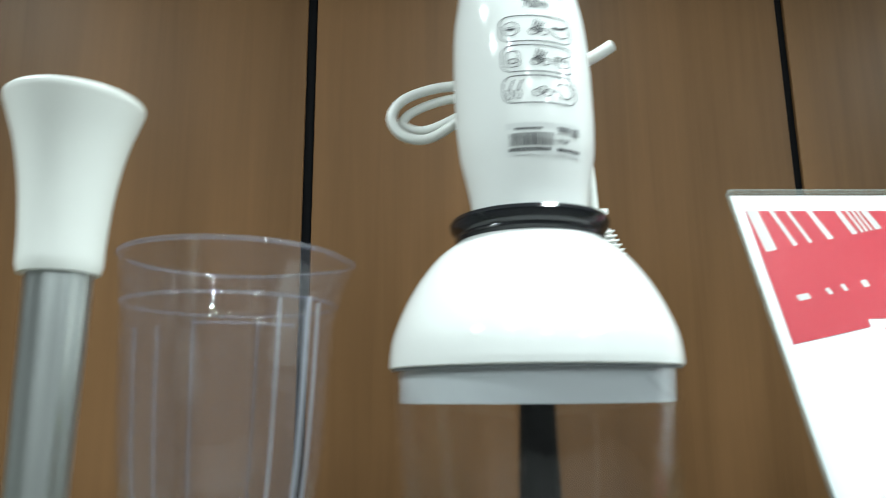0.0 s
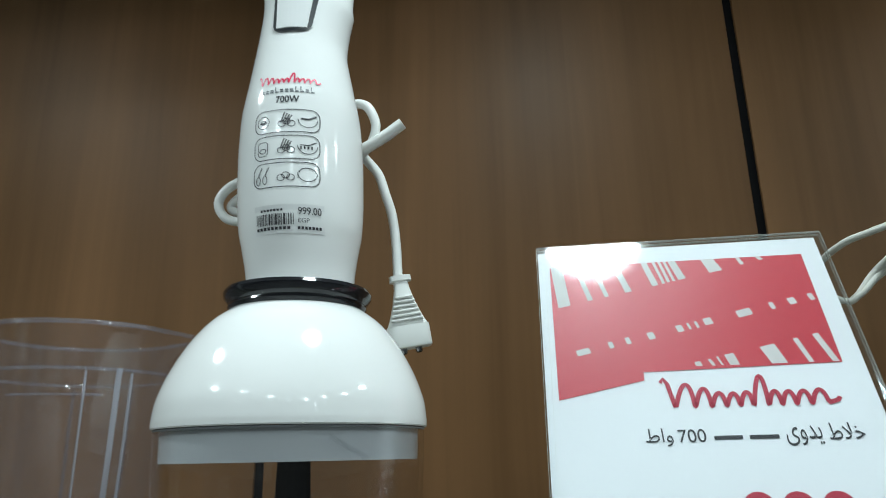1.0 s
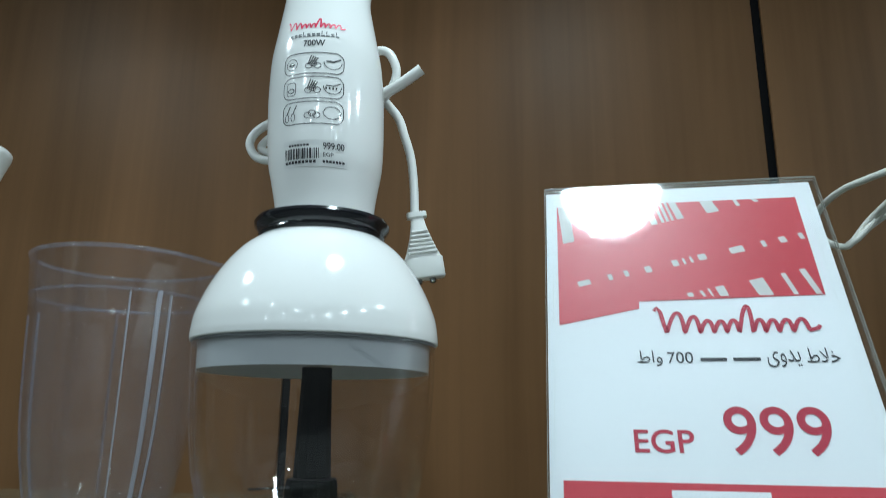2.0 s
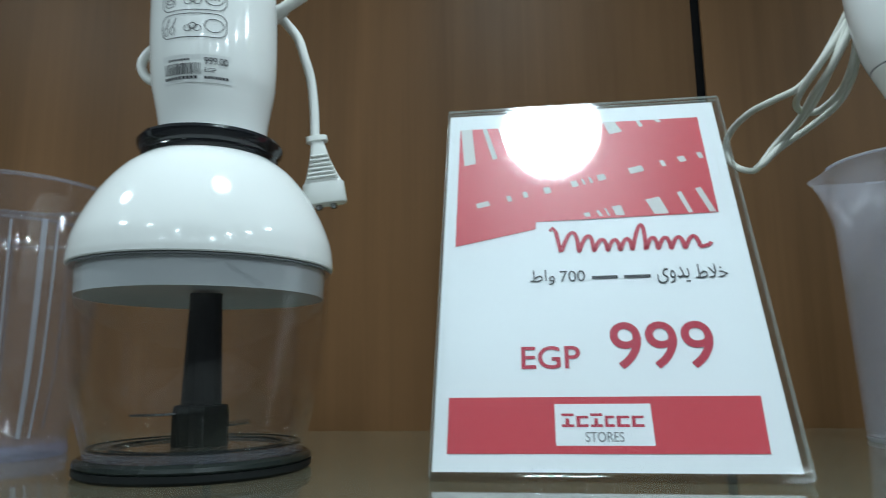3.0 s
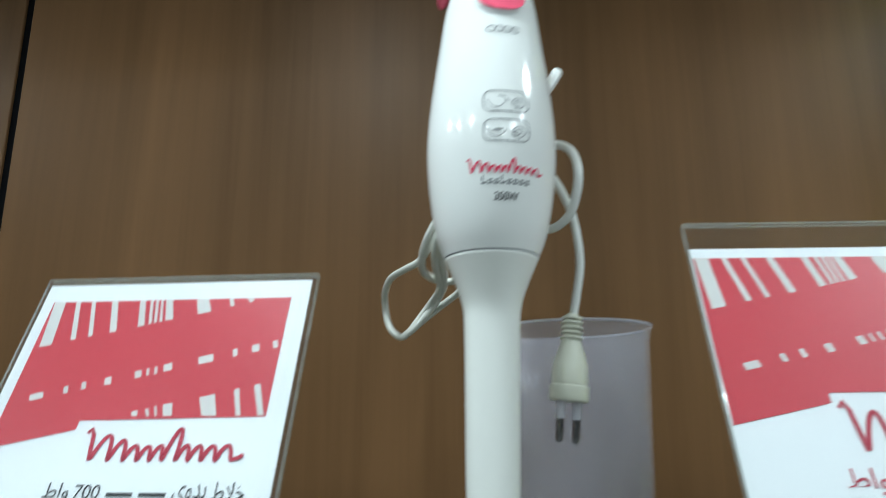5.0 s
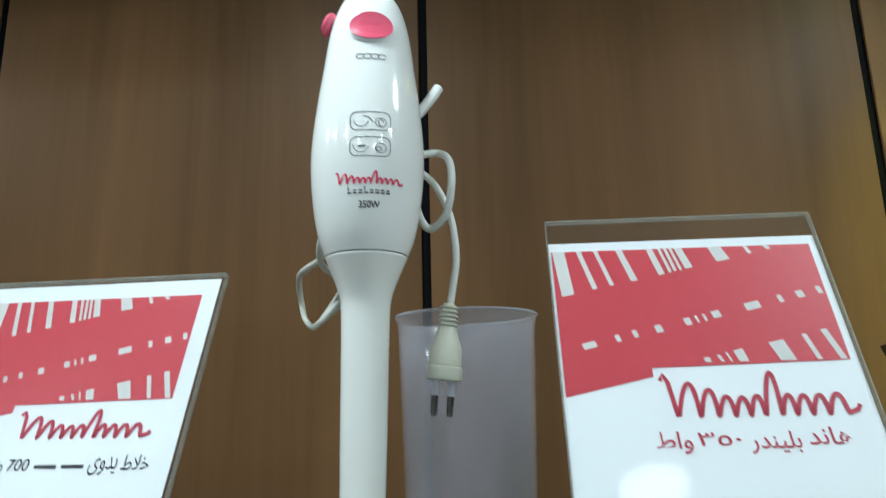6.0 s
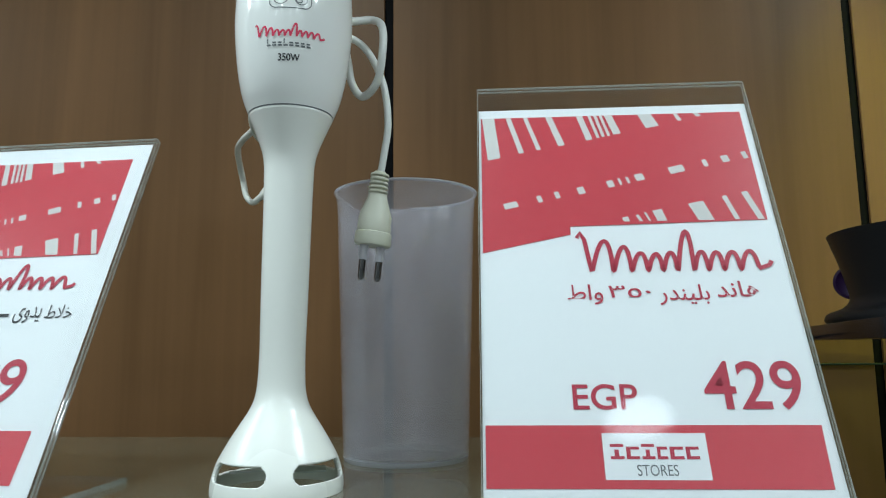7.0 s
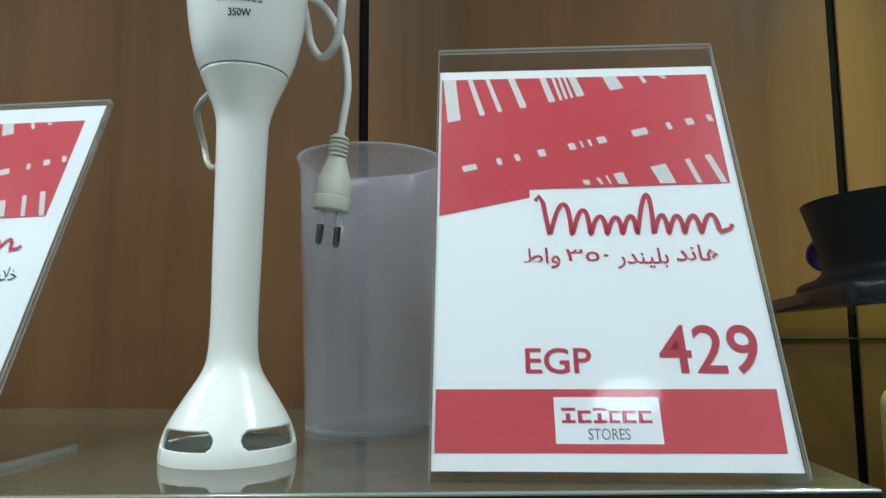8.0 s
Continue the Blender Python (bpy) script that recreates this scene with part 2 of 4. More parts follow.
def ribbon(bm, pts, width, closed=False):
    """A flat line of that width in the xy plane."""
    n = len(pts)
    left, right = [], []
    for i, p in enumerate(pts):
        a = pts[(i - 1) % n] if closed or i else pts[i]
        b = pts[(i + 1) % n] if closed or i < n - 1 else pts[i]
        d = Vector((b[0] - a[0], b[1] - a[1]))
        d = d.normalized() if d.length else Vector((1, 0))
        nx, ny = -d.y * width / 2, d.x * width / 2
        left.append(bm.verts.new((p[0] + nx, p[1] + ny, 0)))
        right.append(bm.verts.new((p[0] - nx, p[1] - ny, 0)))
    for i in range(n if closed else n - 1):
        k = (i + 1) % n
        bm.faces.new((right[i], right[k], left[k], left[i]))


def patch(bm, x0, y0, x1, y1, cols=8):
    lo = [bm.verts.new((x0 + (x1 - x0) * i / cols, y0, 0)) for i in range(cols + 1)]
    hi = [bm.verts.new((x0 + (x1 - x0) * i / cols, y1, 0)) for i in range(cols + 1)]
    for i in range(cols):
        bm.faces.new((lo[i], lo[i + 1], hi[i + 1], hi[i]))


def rounded(x0, y0, x1, y1, r, n=6):
    pts = []
    for cx, cy, a in ((x1 - r, y1 - r, 0), (x0 + r, y1 - r, 90), (x0 + r, y0 + r, 180), (x1 - r, y0 + r, 270)):
        pts += [(cx + r * math.cos(radians(a + 90 * k / n)), cy + r * math.sin(radians(a + 90 * k / n))) for k in range(n + 1)]
    out = []
    for i, p in enumerate(pts):
        q = pts[(i + 1) % len(pts)]
        m = max(1, int(math.dist(p, q) / 0.002))
        out += [(p[0] + (q[0] - p[0]) * k / m, p[1] + (q[1] - p[1]) * k / m) for k in range(m)]
    return out


def arc(cx, cy, rx, ry, a0, a1, n=16):
    return [(cx + rx * math.cos(radians(a0 + (a1 - a0) * k / n)), cy + ry * math.sin(radians(a0 + (a1 - a0) * k / n))) for k in range(n + 1)]


def lettering(bm, words, x0, y0, x1, y1, bold=0.0):
    """The words in the built-in font, fitted into that box of the xy plane."""
    cu = bpy.data.curves.new("lettering", "FONT")
    cu.body = words
    cu.offset = bold
    cu.resolution_u = 5
    ob = new("lettering", cu)
    bpy.context.view_layer.update()
    me = bpy.data.meshes.new_from_object(ob.evaluated_get(bpy.context.evaluated_depsgraph_get()))
    bpy.data.objects.remove(ob)
    xs, ys = [v.co.x for v in me.vertices], [v.co.y for v in me.vertices]
    if not xs:
        return
    a, b, c, d = min(xs), max(xs), min(ys), max(ys)
    vs = [bm.verts.new((x0 + (v.co.x - a) / (b - a) * (x1 - x0), y0 + (v.co.y - c) / (d - c) * (y1 - y0), 0)) for v in me.vertices]
    for p in me.polygons:
        try:
            bm.faces.new([vs[i] for i in p.vertices])
        except ValueError:
            pass
    bpy.data.meshes.remove(me)


def scrawl(bm, x0, y0, x1, y1, width):
    """A wordmark as a plain looping stroke: tall humps first, low ones after, one tall in the middle."""
    w, h = x1 - x0, y1 - y0
    pts, x = [(x0, y0 + 0.84 * h), (x0 + 0.018 * w, y0 + 0.97 * h), (x0 + 0.04 * w, y0 + 0.8 * h), (x0 + 0.055 * w, y0 + 0.3 * h)], 0.065
    for step, tall in ((0.115, 0.78), (0.095, 0.62), (0.085, 0.45), (0.078, 0.42), (0.075, 0.45), (0.085, 1.0), (0.075, 0.46), (0.080, 0.44), (0.085, 0.44), (0.095, 0.46)):
        for k in range(16):
            ph = 2 * math.pi * k / 16
            v = tall * (0.5 - 0.5 * math.cos(ph))
            pts.append((x0 + w * (x + step * (k / 16 - 0.10 * math.sin(ph)) + 0.03 * v), y0 + h * (0.03 + 0.94 * v)))
        x += step
    pts.append((x0 + w * 0.985, y0 + 0.12 * h))
    pts.append((x1, y0 + 0.22 * h))
    ribbon(bm, pts, width)
    for v in bm.verts:
        v.co.z = 0.00012 * (v.co.x - x0) / w


def wrap(bm, rows, lift=0.00025, turn=0.0, lean=0.0):
    """Lays a flat print (x, z in the xy plane) onto the turned body whose profile is rows."""
    for v in bm.verts:
        u, z = v.co.x, v.co.y
        r = radius_at(rows, z) + lift + v.co.z
        a = u / radius_at(rows, z) + turn
        v.co = Vector((lean * z + r * math.sin(a), -r * math.cos(a), z))


def tube(name, pts, radius, material, parent=None, label="", steps=8, flat=1.0):
    """A cable along a smooth run of points, as a swept mesh."""
    run = spline(pts, steps)
    bm = bmesh.new()
    rings, up = [], Vector((0.1, 1, 0.05)).normalized()
    for i, p in enumerate(run):
        d = (run[min(i + 1, len(run) - 1)] - run[max(i - 1, 0)]).normalized()
        s = d.cross(up).normalized()
        u = s.cross(d).normalized()
        rings.append([bm.verts.new(p + s * radius * math.cos(a) + u * radius * flat * math.sin(a)) for a in [2 * math.pi * k / 10 for k in range(10)]])
    for A, B in zip(rings, rings[1:]):
        for k in range(10):
            bm.faces.new((A[k], A[(k + 1) % 10], B[(k + 1) % 10], B[k]))
    bm.faces.new(rings[0])
    bm.faces.new(rings[-1])
    return part(name, bm, material, parent, label, True)


# ---- the setting ----
GROOVES = (-0.0190, 0.4938, 0.975)
GROOVE_W = 0.0095


def back_wall():
    wall = thing("wall_north", "back wall of brown wood laminate panels with black gaps", "wall", kind="structure")
    bm = bmesh.new()
    box(bm, -4.0, WALL + 0.005, -1.1, 5.5, WALL + 0.09, CEIL + 0.02)
    part("backing", bm, BLACK_GAP, wall, "black backing behind the panel gaps")
    xs = [-4.0, -3.05, -2.54, -2.03, -1.52, -1.02, -0.53, *GROOVES, 1.46, 1.96, 2.46, 2.96, 5.5]
    for a, b in zip(xs, xs[1:]):
        bm = bmesh.new()
        box(bm, a + GROOVE_W / 2, WALL, -1.1, b - GROOVE_W / 2, WALL + 0.0045, CEIL, 0.0008, 1)
        part("panel", bm, WOOD, wall)


def slab(name, label, material, x0, y0, z0, x1, y1, z1):
    bm = bmesh.new()
    box(bm, x0, y0, z0, x1, y1, z1)
    return tagged(part(name, bm, material), label, name.split("_")[0], kind="structure")


back_wall()
slab("floor", "pale glossy tiled shop floor", STORE_FLOOR, -4, -5, -1.15, 5.5, WALL, -1.1)
slab("ceiling", "white painted shop ceiling", CEILING_PAINT, -4, -5, CEIL, 5.5, WALL, CEIL + 0.08)
slab("canopy_ceiling", "white canopy over the display shelf", CEILING_PAINT, -4, -0.13, CANOPY, 5.5, WALL - 0.001, CANOPY + 0.06)
slab("wall_south", "plain grey shop wall", STORE_WALL, -4, -5.1, -1.1, 5.5, -5, CEIL)
slab("wall_west", "plain grey side wall", STORE_WALL, -4.1, -5, -1.1, -4, WALL, CEIL)
slab("wall_east", "plain grey side wall", STORE_WALL, 5.5, -5, -1.1, 5.6, WALL, CEIL)


def downlight(x, y, lit, r=0.15, z=CEIL, deep=0.0, colour="white"):
    d = thing("downlight", f"round {colour} ceiling downlight, switched on", "ceiling light", "ceiling downlights", m=pose(x, y, z))
    bm = bmesh.new()
    # deep lengthens the ring into an added, unseen hood that narrows the light
    lathe(bm, [(r, -0.004), (r, -0.012 - deep), (r + 0.004, -0.013 - deep), (r + 0.012, -0.012 - deep), (r + 0.018, -0.006 - deep), (r + 0.018, 0.0), (r, 0.0)], 40, True)
    part("trim_ring", bm, BAFFLE if deep else CEILING_PAINT, d, smooth=True)
    bm = bmesh.new()
    lathe(bm, [(0, -0.008), (r, -0.008)], 40)
    part("diffuser", bm, lit, d, "lit diffuser")


# only the middle lamp is known from its reflection; outer two added for evenness
for x in (-0.56, 0.315, 1.19):
    downlight(x, -0.02, DIFFUSER, 0.07, CANOPY, 0.016)
# no known lamp here: added to throw a yellow glow on the wall
downlight(1.0, 0.42, YELLOW_FILL, 0.03, CANOPY, 0.13, "small added yellow")
# the lamps at y -2.5 and -2.8 are added as front fill
for x, y, lit in ((-2.4, -1.5, DIFFUSER_MID), (1.30, -2.12, DIFFUSER_LOW), (3.2, -1.6, DIFFUSER_MID), (-1.3, -2.5, DIFFUSER_MID), (2.8, -2.8, DIFFUSER_MID), (0.0, -3.7, DIFFUSER_MID), (2.2, -3.9, DIFFUSER_MID)):
    downlight(x, y, lit)
for x in (-2.6, -1.0, 1.2, 3.3):
    downlight(x, -4.5, DIFFUSER_MID, 0.08)


def glass_shelf(name, label, x0, x1, y0, y1, z, thick=0.01, slant=0.08):
    s = thing(name, label, "shelf")

    def piece(part_name, material, part_label, *ends):
        bm = bmesh.new()
        box(bm, *ends)
        for v in bm.verts:
            if v.co.y < 0.3:
                v.co.y += slant * (v.co.x - 0.65)
        part(part_name, bm, material, s, part_label)

    piece("pane", GLASS, "", x0, y0 + 0.0025, z - thick, x1, y1, z, 0.0008, 2)
    piece("front_edge", EDGE_GLASS, "dark polished front edge", x0, y0, z - thick - 0.022, x1 + 0.001, y0 + 0.002, z - 0.0018, 0.0009, 3)
    # the bright line along the edge is put in as a paler strip
    piece("lip_highlight", EDGE_GLINT, "pale strip painted as highlight along the upper edge", x0, y0 - 0.0006, z - 0.0016, x1 + 0.0006, y0 + 0.0022, z - 0.0001, 0.0006, 3)
    return s


glass_shelf("glass_shelf", "long tinted glass display shelf with a dark front edge", -1.4, 0.774, 0.1160, 0.395, SHELF)


def shelf_bracket(x):
    b = thing("shelf_bracket", "black steel bracket under the long glass shelf", "bracket", "brackets of the long shelf", m=pose(x, WALL, SHELF - 0.0102))
    bm = bmesh.new()
    vs = [(0, 0), (-0.36, 0), (-0.36, -0.010), (-0.02, -0.045), (0, -0.12)]
    lo, hi = ([bm.verts.new((d, y, z)) for y, z in vs] for d in (-0.003, 0.003))
    bm.faces.new(lo)
    bm.faces.new(hi)
    for i in range(5):
        bm.faces.new((lo[i], lo[(i + 1) % 5], hi[(i + 1) % 5], hi[i]))
    part("arm", bm, MATT_BLACK, b)


for x in (-1.2, -0.53):
    shelf_bracket(x)


def side_shelf(label, z0, z1, slant):
    s = thing("glass_shelf", label, "shelf")
    x0, x1, y0, y1 = 0.797, 1.7, 0.180, WALL - 0.004
    x2 = x0 + slant
    def prism(bm, pts, a, b):
        lo = [bm.verts.new((x, y, a)) for x, y in pts]
        hi = [bm.verts.new((x, y, b)) for x, y in pts]
        bm.faces.new(lo)
        bm.faces.new(hi)
        for i in range(len(pts)):
            j = (i + 1) % len(pts)
            bm.faces.new((lo[i], lo[j], hi[j], hi[i]))
    bm = bmesh.new()
    prism(bm, [(x0 + 0.004, y0 + 0.0045), (x1, y0 + 0.0045), (x1, y1), (x2 + 0.004, y1)], z0 + 0.001, z1 - 0.0008)
    part("pane", bm, GLASS, s)
    bm = bmesh.new()
    prism(bm, [*[(x0 + 0.012 - 0.012 * math.sin(radians(15 * k)), y0 + 0.012 - 0.012 * math.cos(radians(15 * k))) for k in range(7)], (x2, y1), (x2 + 0.0035, y1), (x0 + 0.0135, y0 + 0.004), (x1, y0 + 0.004), (x1, y0)], z0, z1)
    bmesh.ops.bevel(bm, geom=[e for e in bm.edges if abs(e.verts[0].co.z - e.verts[1].co.z) < 1e-6], offset=0.0012, segments=2, affect="EDGES", profile=0.5)
    part("edge_band", bm, BLACK, s, "polished black edge band", True)


side_shelf("tinted glass side shelf with black edges carrying an appliance", 0.077, 0.088, 0.085)
side_shelf("lower tinted glass side shelf with black edges", -0.252, -0.241, 0.085)
bm = bmesh.new()
box(bm, 0.742, WALL - 0.007, 0.0645, 0.855, WALL - 0.0005, 0.0720, 0.001, 1)
tagged(part("wall_rail", bm, BLACK_GAP), "short black horizontal rail on the wood wall", "rail")
bm = bmesh.new()
box(bm, 0.858, WALL - 0.004, 0.0535, 1.9, WALL - 0.0005, 0.0556, 0.0005, 1)
tagged(part("wall_strip", bm, EDGE_GLASS), "thin dark horizontal strip on the wood wall", "strip")


# ---- plugs ----
def flat_plug(parent, material):
    """A wedge-shaped two-pin plug that hangs from its cable; origin at the cable end."""
    bm = bmesh.new()
    rows = [(0.0062, 0.0042, 0.0), (0.0062, 0.0042, -0.0030), (0.0040, 0.0032, -0.0036), (0.0046, 0.0036, -0.008), (0.0065, 0.0044, -0.016),
            (0.0092, 0.0052, -0.024), (0.0112, 0.0058, -0.0285), (0.0120, 0.0064, -0.0290), (0.0122, 0.0066, -0.0400), (0.0116, 0.0060, -0.0412)]
    rings = []
    for w, d, z in rows:
        rings.append([bm.verts.new((x, y, z)) for x, y in [(w * math.copysign(abs(math.cos(a)) ** 0.6, math.cos(a)), d * math.copysign(abs(math.sin(a)) ** 0.6, math.sin(a))) for a in [2 * math.pi * k / 20 for k in range(20)]]])
    for A, B in zip(rings, rings[1:]):
        for k in range(20):
            bm.faces.new((A[k], A[(k + 1) % 20], B[(k + 1) % 20], B[k]))
    bm.faces.new(rings[0])
    bm.faces.new(rings[-1])
    plug = part("plug", bm, material, parent, "moulded two-pin plug", True)
    for k in range(6):
        bm = bmesh.new()
        z = -0.0130 - 0.0026 * k
        w = 0.0050 + 0.0008 * k
        box(bm, -w, -0.0064 - 0.0002 * k, z - 0.0006, w, -0.0035, z + 0.0006, 0.0004, 1)
        part("grip_rib", bm, material, plug)
    for x in (-0.0042, 0.0042):
        bm = bmesh.new()
        lathe(bm, [(0, -0.0445), (0.0014, -0.0442), (0.0020, -0.0435), (0.0020, -0.0405), (0, -0.0405)], 12)
        for v in bm.verts:
            v.co.x += x
        part("pin", bm, PIN, plug, "metal plug pin", True)
    return plug


def round_plug(parent, material):
    """A plug with a ribbed cable guard, a swelling body, a collar and two sleeved pins; origin at the cable end."""
    bm = bmesh.new()
    lathe(bm, [(0, 0.0), (0.0034, 0.0), (0.0042, -0.003), (0.0048, -0.012), (0.0058, -0.016), (0.0092, -0.026), (0.0096, -0.034), (0.0092, -0.0358), (0.0, -0.0358)], 24)
    for v in bm.verts:
        v.co.y *= 0.8
    plug = part("plug", bm, material, parent, "yellowed cream two-pin plug", True)
    for k in range(5):
        bm = bmesh.new()
        z = -0.0015 - 0.0026 * k
        lathe(bm, [(0.003, z), (0.0052 + 0.0001 * k, z), (0.0054 + 0.0001 * k, z - 0.0006), (0.0052, z - 0.0012), (0.003, z - 0.0012)], 16, True)
        part("guard_rib", bm, material, plug, smooth=True)
    bm = bmesh.new()
    lathe(bm, [(0, -0.036), (0.0098, -0.036), (0.0104, -0.0366), (0.0104, -0.0428), (0.0096, -0.0438), (0, -0.0438)], 24)
    for v in bm.verts:
        v.co.y *= 0.8
    part("collar", bm, material, plug, smooth=True)
    for x in (-0.0048, 0.0048):
        bm = bmesh.new()
        lathe(bm, [(0, -0.0525), (0.0022, -0.0525), (0.0025, -0.044), (0, -0.044)], 12)
        for v in bm.verts:
            v.co.x += x
        sl = part("sleeve", bm, FROST_RIM, plug, "translucent pin sleeve", True)
        bm = bmesh.new()
        lathe(bm, [(0, -0.0640), (0.0013, -0.0636), (0.0019, -0.062), (0.0019, -0.0525), (0, -0.0525)], 12)
        for v in bm.verts:
            v.co.x += x
        part("pin", bm, PIN, sl, "metal plug pin", True)
    return plug


# ---- chopper with hand blender on top ----
def chopper():
    t = thing("blender_chopper", "white hand blender standing on a clear chopper bowl", "hand blender", m=pose(0.1255, 0.177, SHELF))
    # non-slip foot: black below, a grey lip above
    bm = bmesh.new()
    lathe(bm, [(0.0445, 0.0030), (0.0535, 0.0030), (0.0553, 0.0045), (0.0553, 0.0072), (0.0445, 0.0072)], 72, True)
    part("foot_ring", bm, FOOT_BLACK, t, "black non-slip rubber foot ring", True)
    bm = bmesh.new()
    lathe(bm, [(0.0445, 0.0073), (0.0545, 0.0073), (0.0553, 0.0085), (0.0549, 0.0102), (0.0528, 0.0114), (0.0512, 0.0110), (0.0445, 0.0108)], 72, True)
    part("foot_lip", bm, RUBBER, t, "grey-green lip of the foot", True)
    # bowl, with thickness
    outer = spline([(0.0500, 0.0112), (0.0520, 0.0165), (0.0556, 0.028), (0.0584, 0.0385), (0.0604, 0.052), (0.0618, 0.067), (0.0628, 0.084), (0.0632, 0.1000)], 4)
    inner = [(r - 0.0022, max(z, 0.0142)) for r, z in outer]
    bm = bmesh.new()
    lathe(bm, [(0, 0.0112), *[tuple(p) for p in outer], *inner[::-1], (0, 0.0142)], 72)
    bowl = part("bowl", bm, BOWL, t, "clear plastic chopper bowl", True)
    bm = bmesh.new()
    lathe(bm, [(0.0478, 0.0113), (0.0506, 0.0113), (0.0512, 0.0130), (0.0508, 0.0150), (0.0478, 0.0150)], 72, True)
    part("base_ring", bm, RIM, bowl, "thick clear base ring", True)
    bm = bmesh.new()
    lathe(bm, [(0.0488, 0.0152), (0.0500, 0.0152), (0.0500, 0.0160), (0.0488, 0.0160)], 72, True)
    part("base_line", bm, BLACK, bowl, "dark line round the bowl floor", True)
    for a in (200, 330, 20, 120):
        bm = bmesh.new()
        box(bm, -0.0007, -0.0015, 0.0145, 0.0007, 0.0015, 0.032, 0.0004, 1)
        bmesh.ops.transform(bm, matrix=pose(0.0475 * math.sin(radians(a)), -0.0475 * math.cos(radians(a)), 0, 0, 0, a), verts=bm.verts)
        part("rib", bm, BOWL, bowl)
    bm = bmesh.new()
    ang = radians(38)
    box(bm, -0.010, -0.0006, 0.0, 0.010, 0.0008, 0.0022, 0.0005, 1)
    bmesh.ops.transform(bm, matrix=pose(0.0617 * math.sin(ang), -0.0617 * math.cos(ang), 0.091, 0, 28, 38), verts=bm.verts)
    part("locking_rib", bm, BOWL, bowl)
    # lid skirt and dome
    bm = bmesh.new()
    lathe(bm, [(0.0, 0.091), (0.048, 0.091), (0.0588, 0.0868), (0.0598, 0.0868), (0.0602, 0.1010), (0.0, 0.1010)], 72)
    part("lid_skirt", bm, SKIRT, t, "grey-white inner lid skirt", True)
    dome = spline([(0.0645, 0.1018), (0.0644, 0.1060), (0.0629, 0.1153), (0.0580, 0.1280), (0.0508, 0.1407), (0.0420, 0.1515), (0.0320, 0.1591)], 5)
    bm = bmesh.new()
    lathe(bm, [(0.0, 0.103), (0.0640, 0.1012), *[tuple(p) for p in dome], (0.0, 0.1591)], 96)
    part("lid", bm, WHITE, t, "glossy white domed lid", True)
    bm = bmesh.new()
    lathe(bm, [(0.0605, 0.1002), (0.0632, 0.1002), (0.0632, 0.1010), (0.0605, 0.1010)], 72, True)
    part("lid_gap", bm, SEAM, t)
    # black collar with two lips
    bm = bmesh.new()
    lathe(bm, [(0.0, 0.1580), (0.0315, 0.1577), (0.0336, 0.1583), (0.0346, 0.1599), (0.0340, 0.1615), (0.0350, 0.1625), (0.0366, 0.1645), (0.0370, 0.1667), (0.0360, 0.1685), (0.0325, 0.1692), (0.0282, 0.1683), (0.0, 0.1683)], 72)
    part("collar", bm, BLACK, t, "glossy black collar ring", True)
    # motor handle
    prof = spline([(0.0270, 0.1655), (0.0276, 0.1770), (0.0298, 0.190), (0.0317, 0.2000), (0.0327, 0.2140), (0.0330, 0.2300), (0.0329, 0.2450), (0.0318, 0.2640), (0.0290, 0.2810), (0.0255, 0.3020), (0.0224, 0.3240), (0.0216, 0.338), (0.0230, 0.352), (0.0262, 0.368), (0.0272, 0.382), (0.0245, 0.395), (0.0155, 0.402)], 5)
    rows = [tuple(p) for p in prof]
    lean = -0.032
    bm = bmesh.new()
    lathe(bm, [(0, 0.1655), *rows, (0, 0.403)], 80, lean=lean)

    def flare(bm):
        # the grip swells to one side above the switch
        for v in bm.verts:
            side = v.co.x - lean * v.co.z
            if side > 0:
                v.co.x += 0.36 * side * min(1.0, max(0.0, (v.co.z - 0.304) / 0.026)) ** 1.3
            v.co.x += 0.0064

    flare(bm)
    handle = part("handle", bm, WHITE, t, "glossy white tapered motor handle", True)

    def decal(name, bm, mat, label="", lift=0.00025):
        wrap(bm, rows, lift, 0.06, lean)
        flare(bm)
        return part(name, bm, mat, handle, label)

    bm = bmesh.new()
    scrawl(bm, -0.0170, 0.2722, 0.0165, 0.2785, 0.00085)
    decal("wordmark", bm, LOGO_RED, "red wavy wordmark stroke")
    bm = bmesh.new()
    for k in range(11):
        x = -0.0145 + k * 0.0026
        tall = k in (3, 7, 8, 10)
        patch(bm, x, 0.2664, x + 0.0019, 0.2672, 1)
        patch(bm, x, 0.2676, x + (0.0005 if tall else 0.0017), 0.2698 if tall else 0.2684, 1)
    tagged(decal("model_bars", bm, INK_GREY, "small grey model line as bars"), kind="stuff")
    bm = bmesh.new()
    lettering(bm, "700W", -0.006, 0.2602, 0.006, 0.2642, 0.02)
    decal("rating", bm, INK, "printed power rating")
    for k, z in enumerate((0.2435, 0.2290, 0.2145)):
        bm = bmesh.new()
        ribbon(bm, rounded(-0.0175, z, 0.0165, z + 0.0125, 0.0045), 0.00045, True)
        decal("icon_frame", bm, INK)
        bm = bmesh.new()
        c = z + 0.0062
        if k == 0:
            ribbon(bm, arc(-0.0125, c, 0.0034, 0.0034, 0, 360), 0.0004, True)
            ribbon(bm, arc(-0.0125, c, 0.0015, 0.001, 0, 360), 0.0004, True)
            patch(bm, -0.0145, c - 0.0006, -0.0105, c + 0.0002, 2)
        elif k == 1:
            ribbon(bm, rounded(-0.0152, c - 0.004, -0.0096, c + 0.0035, 0.0018), 0.0004, True)
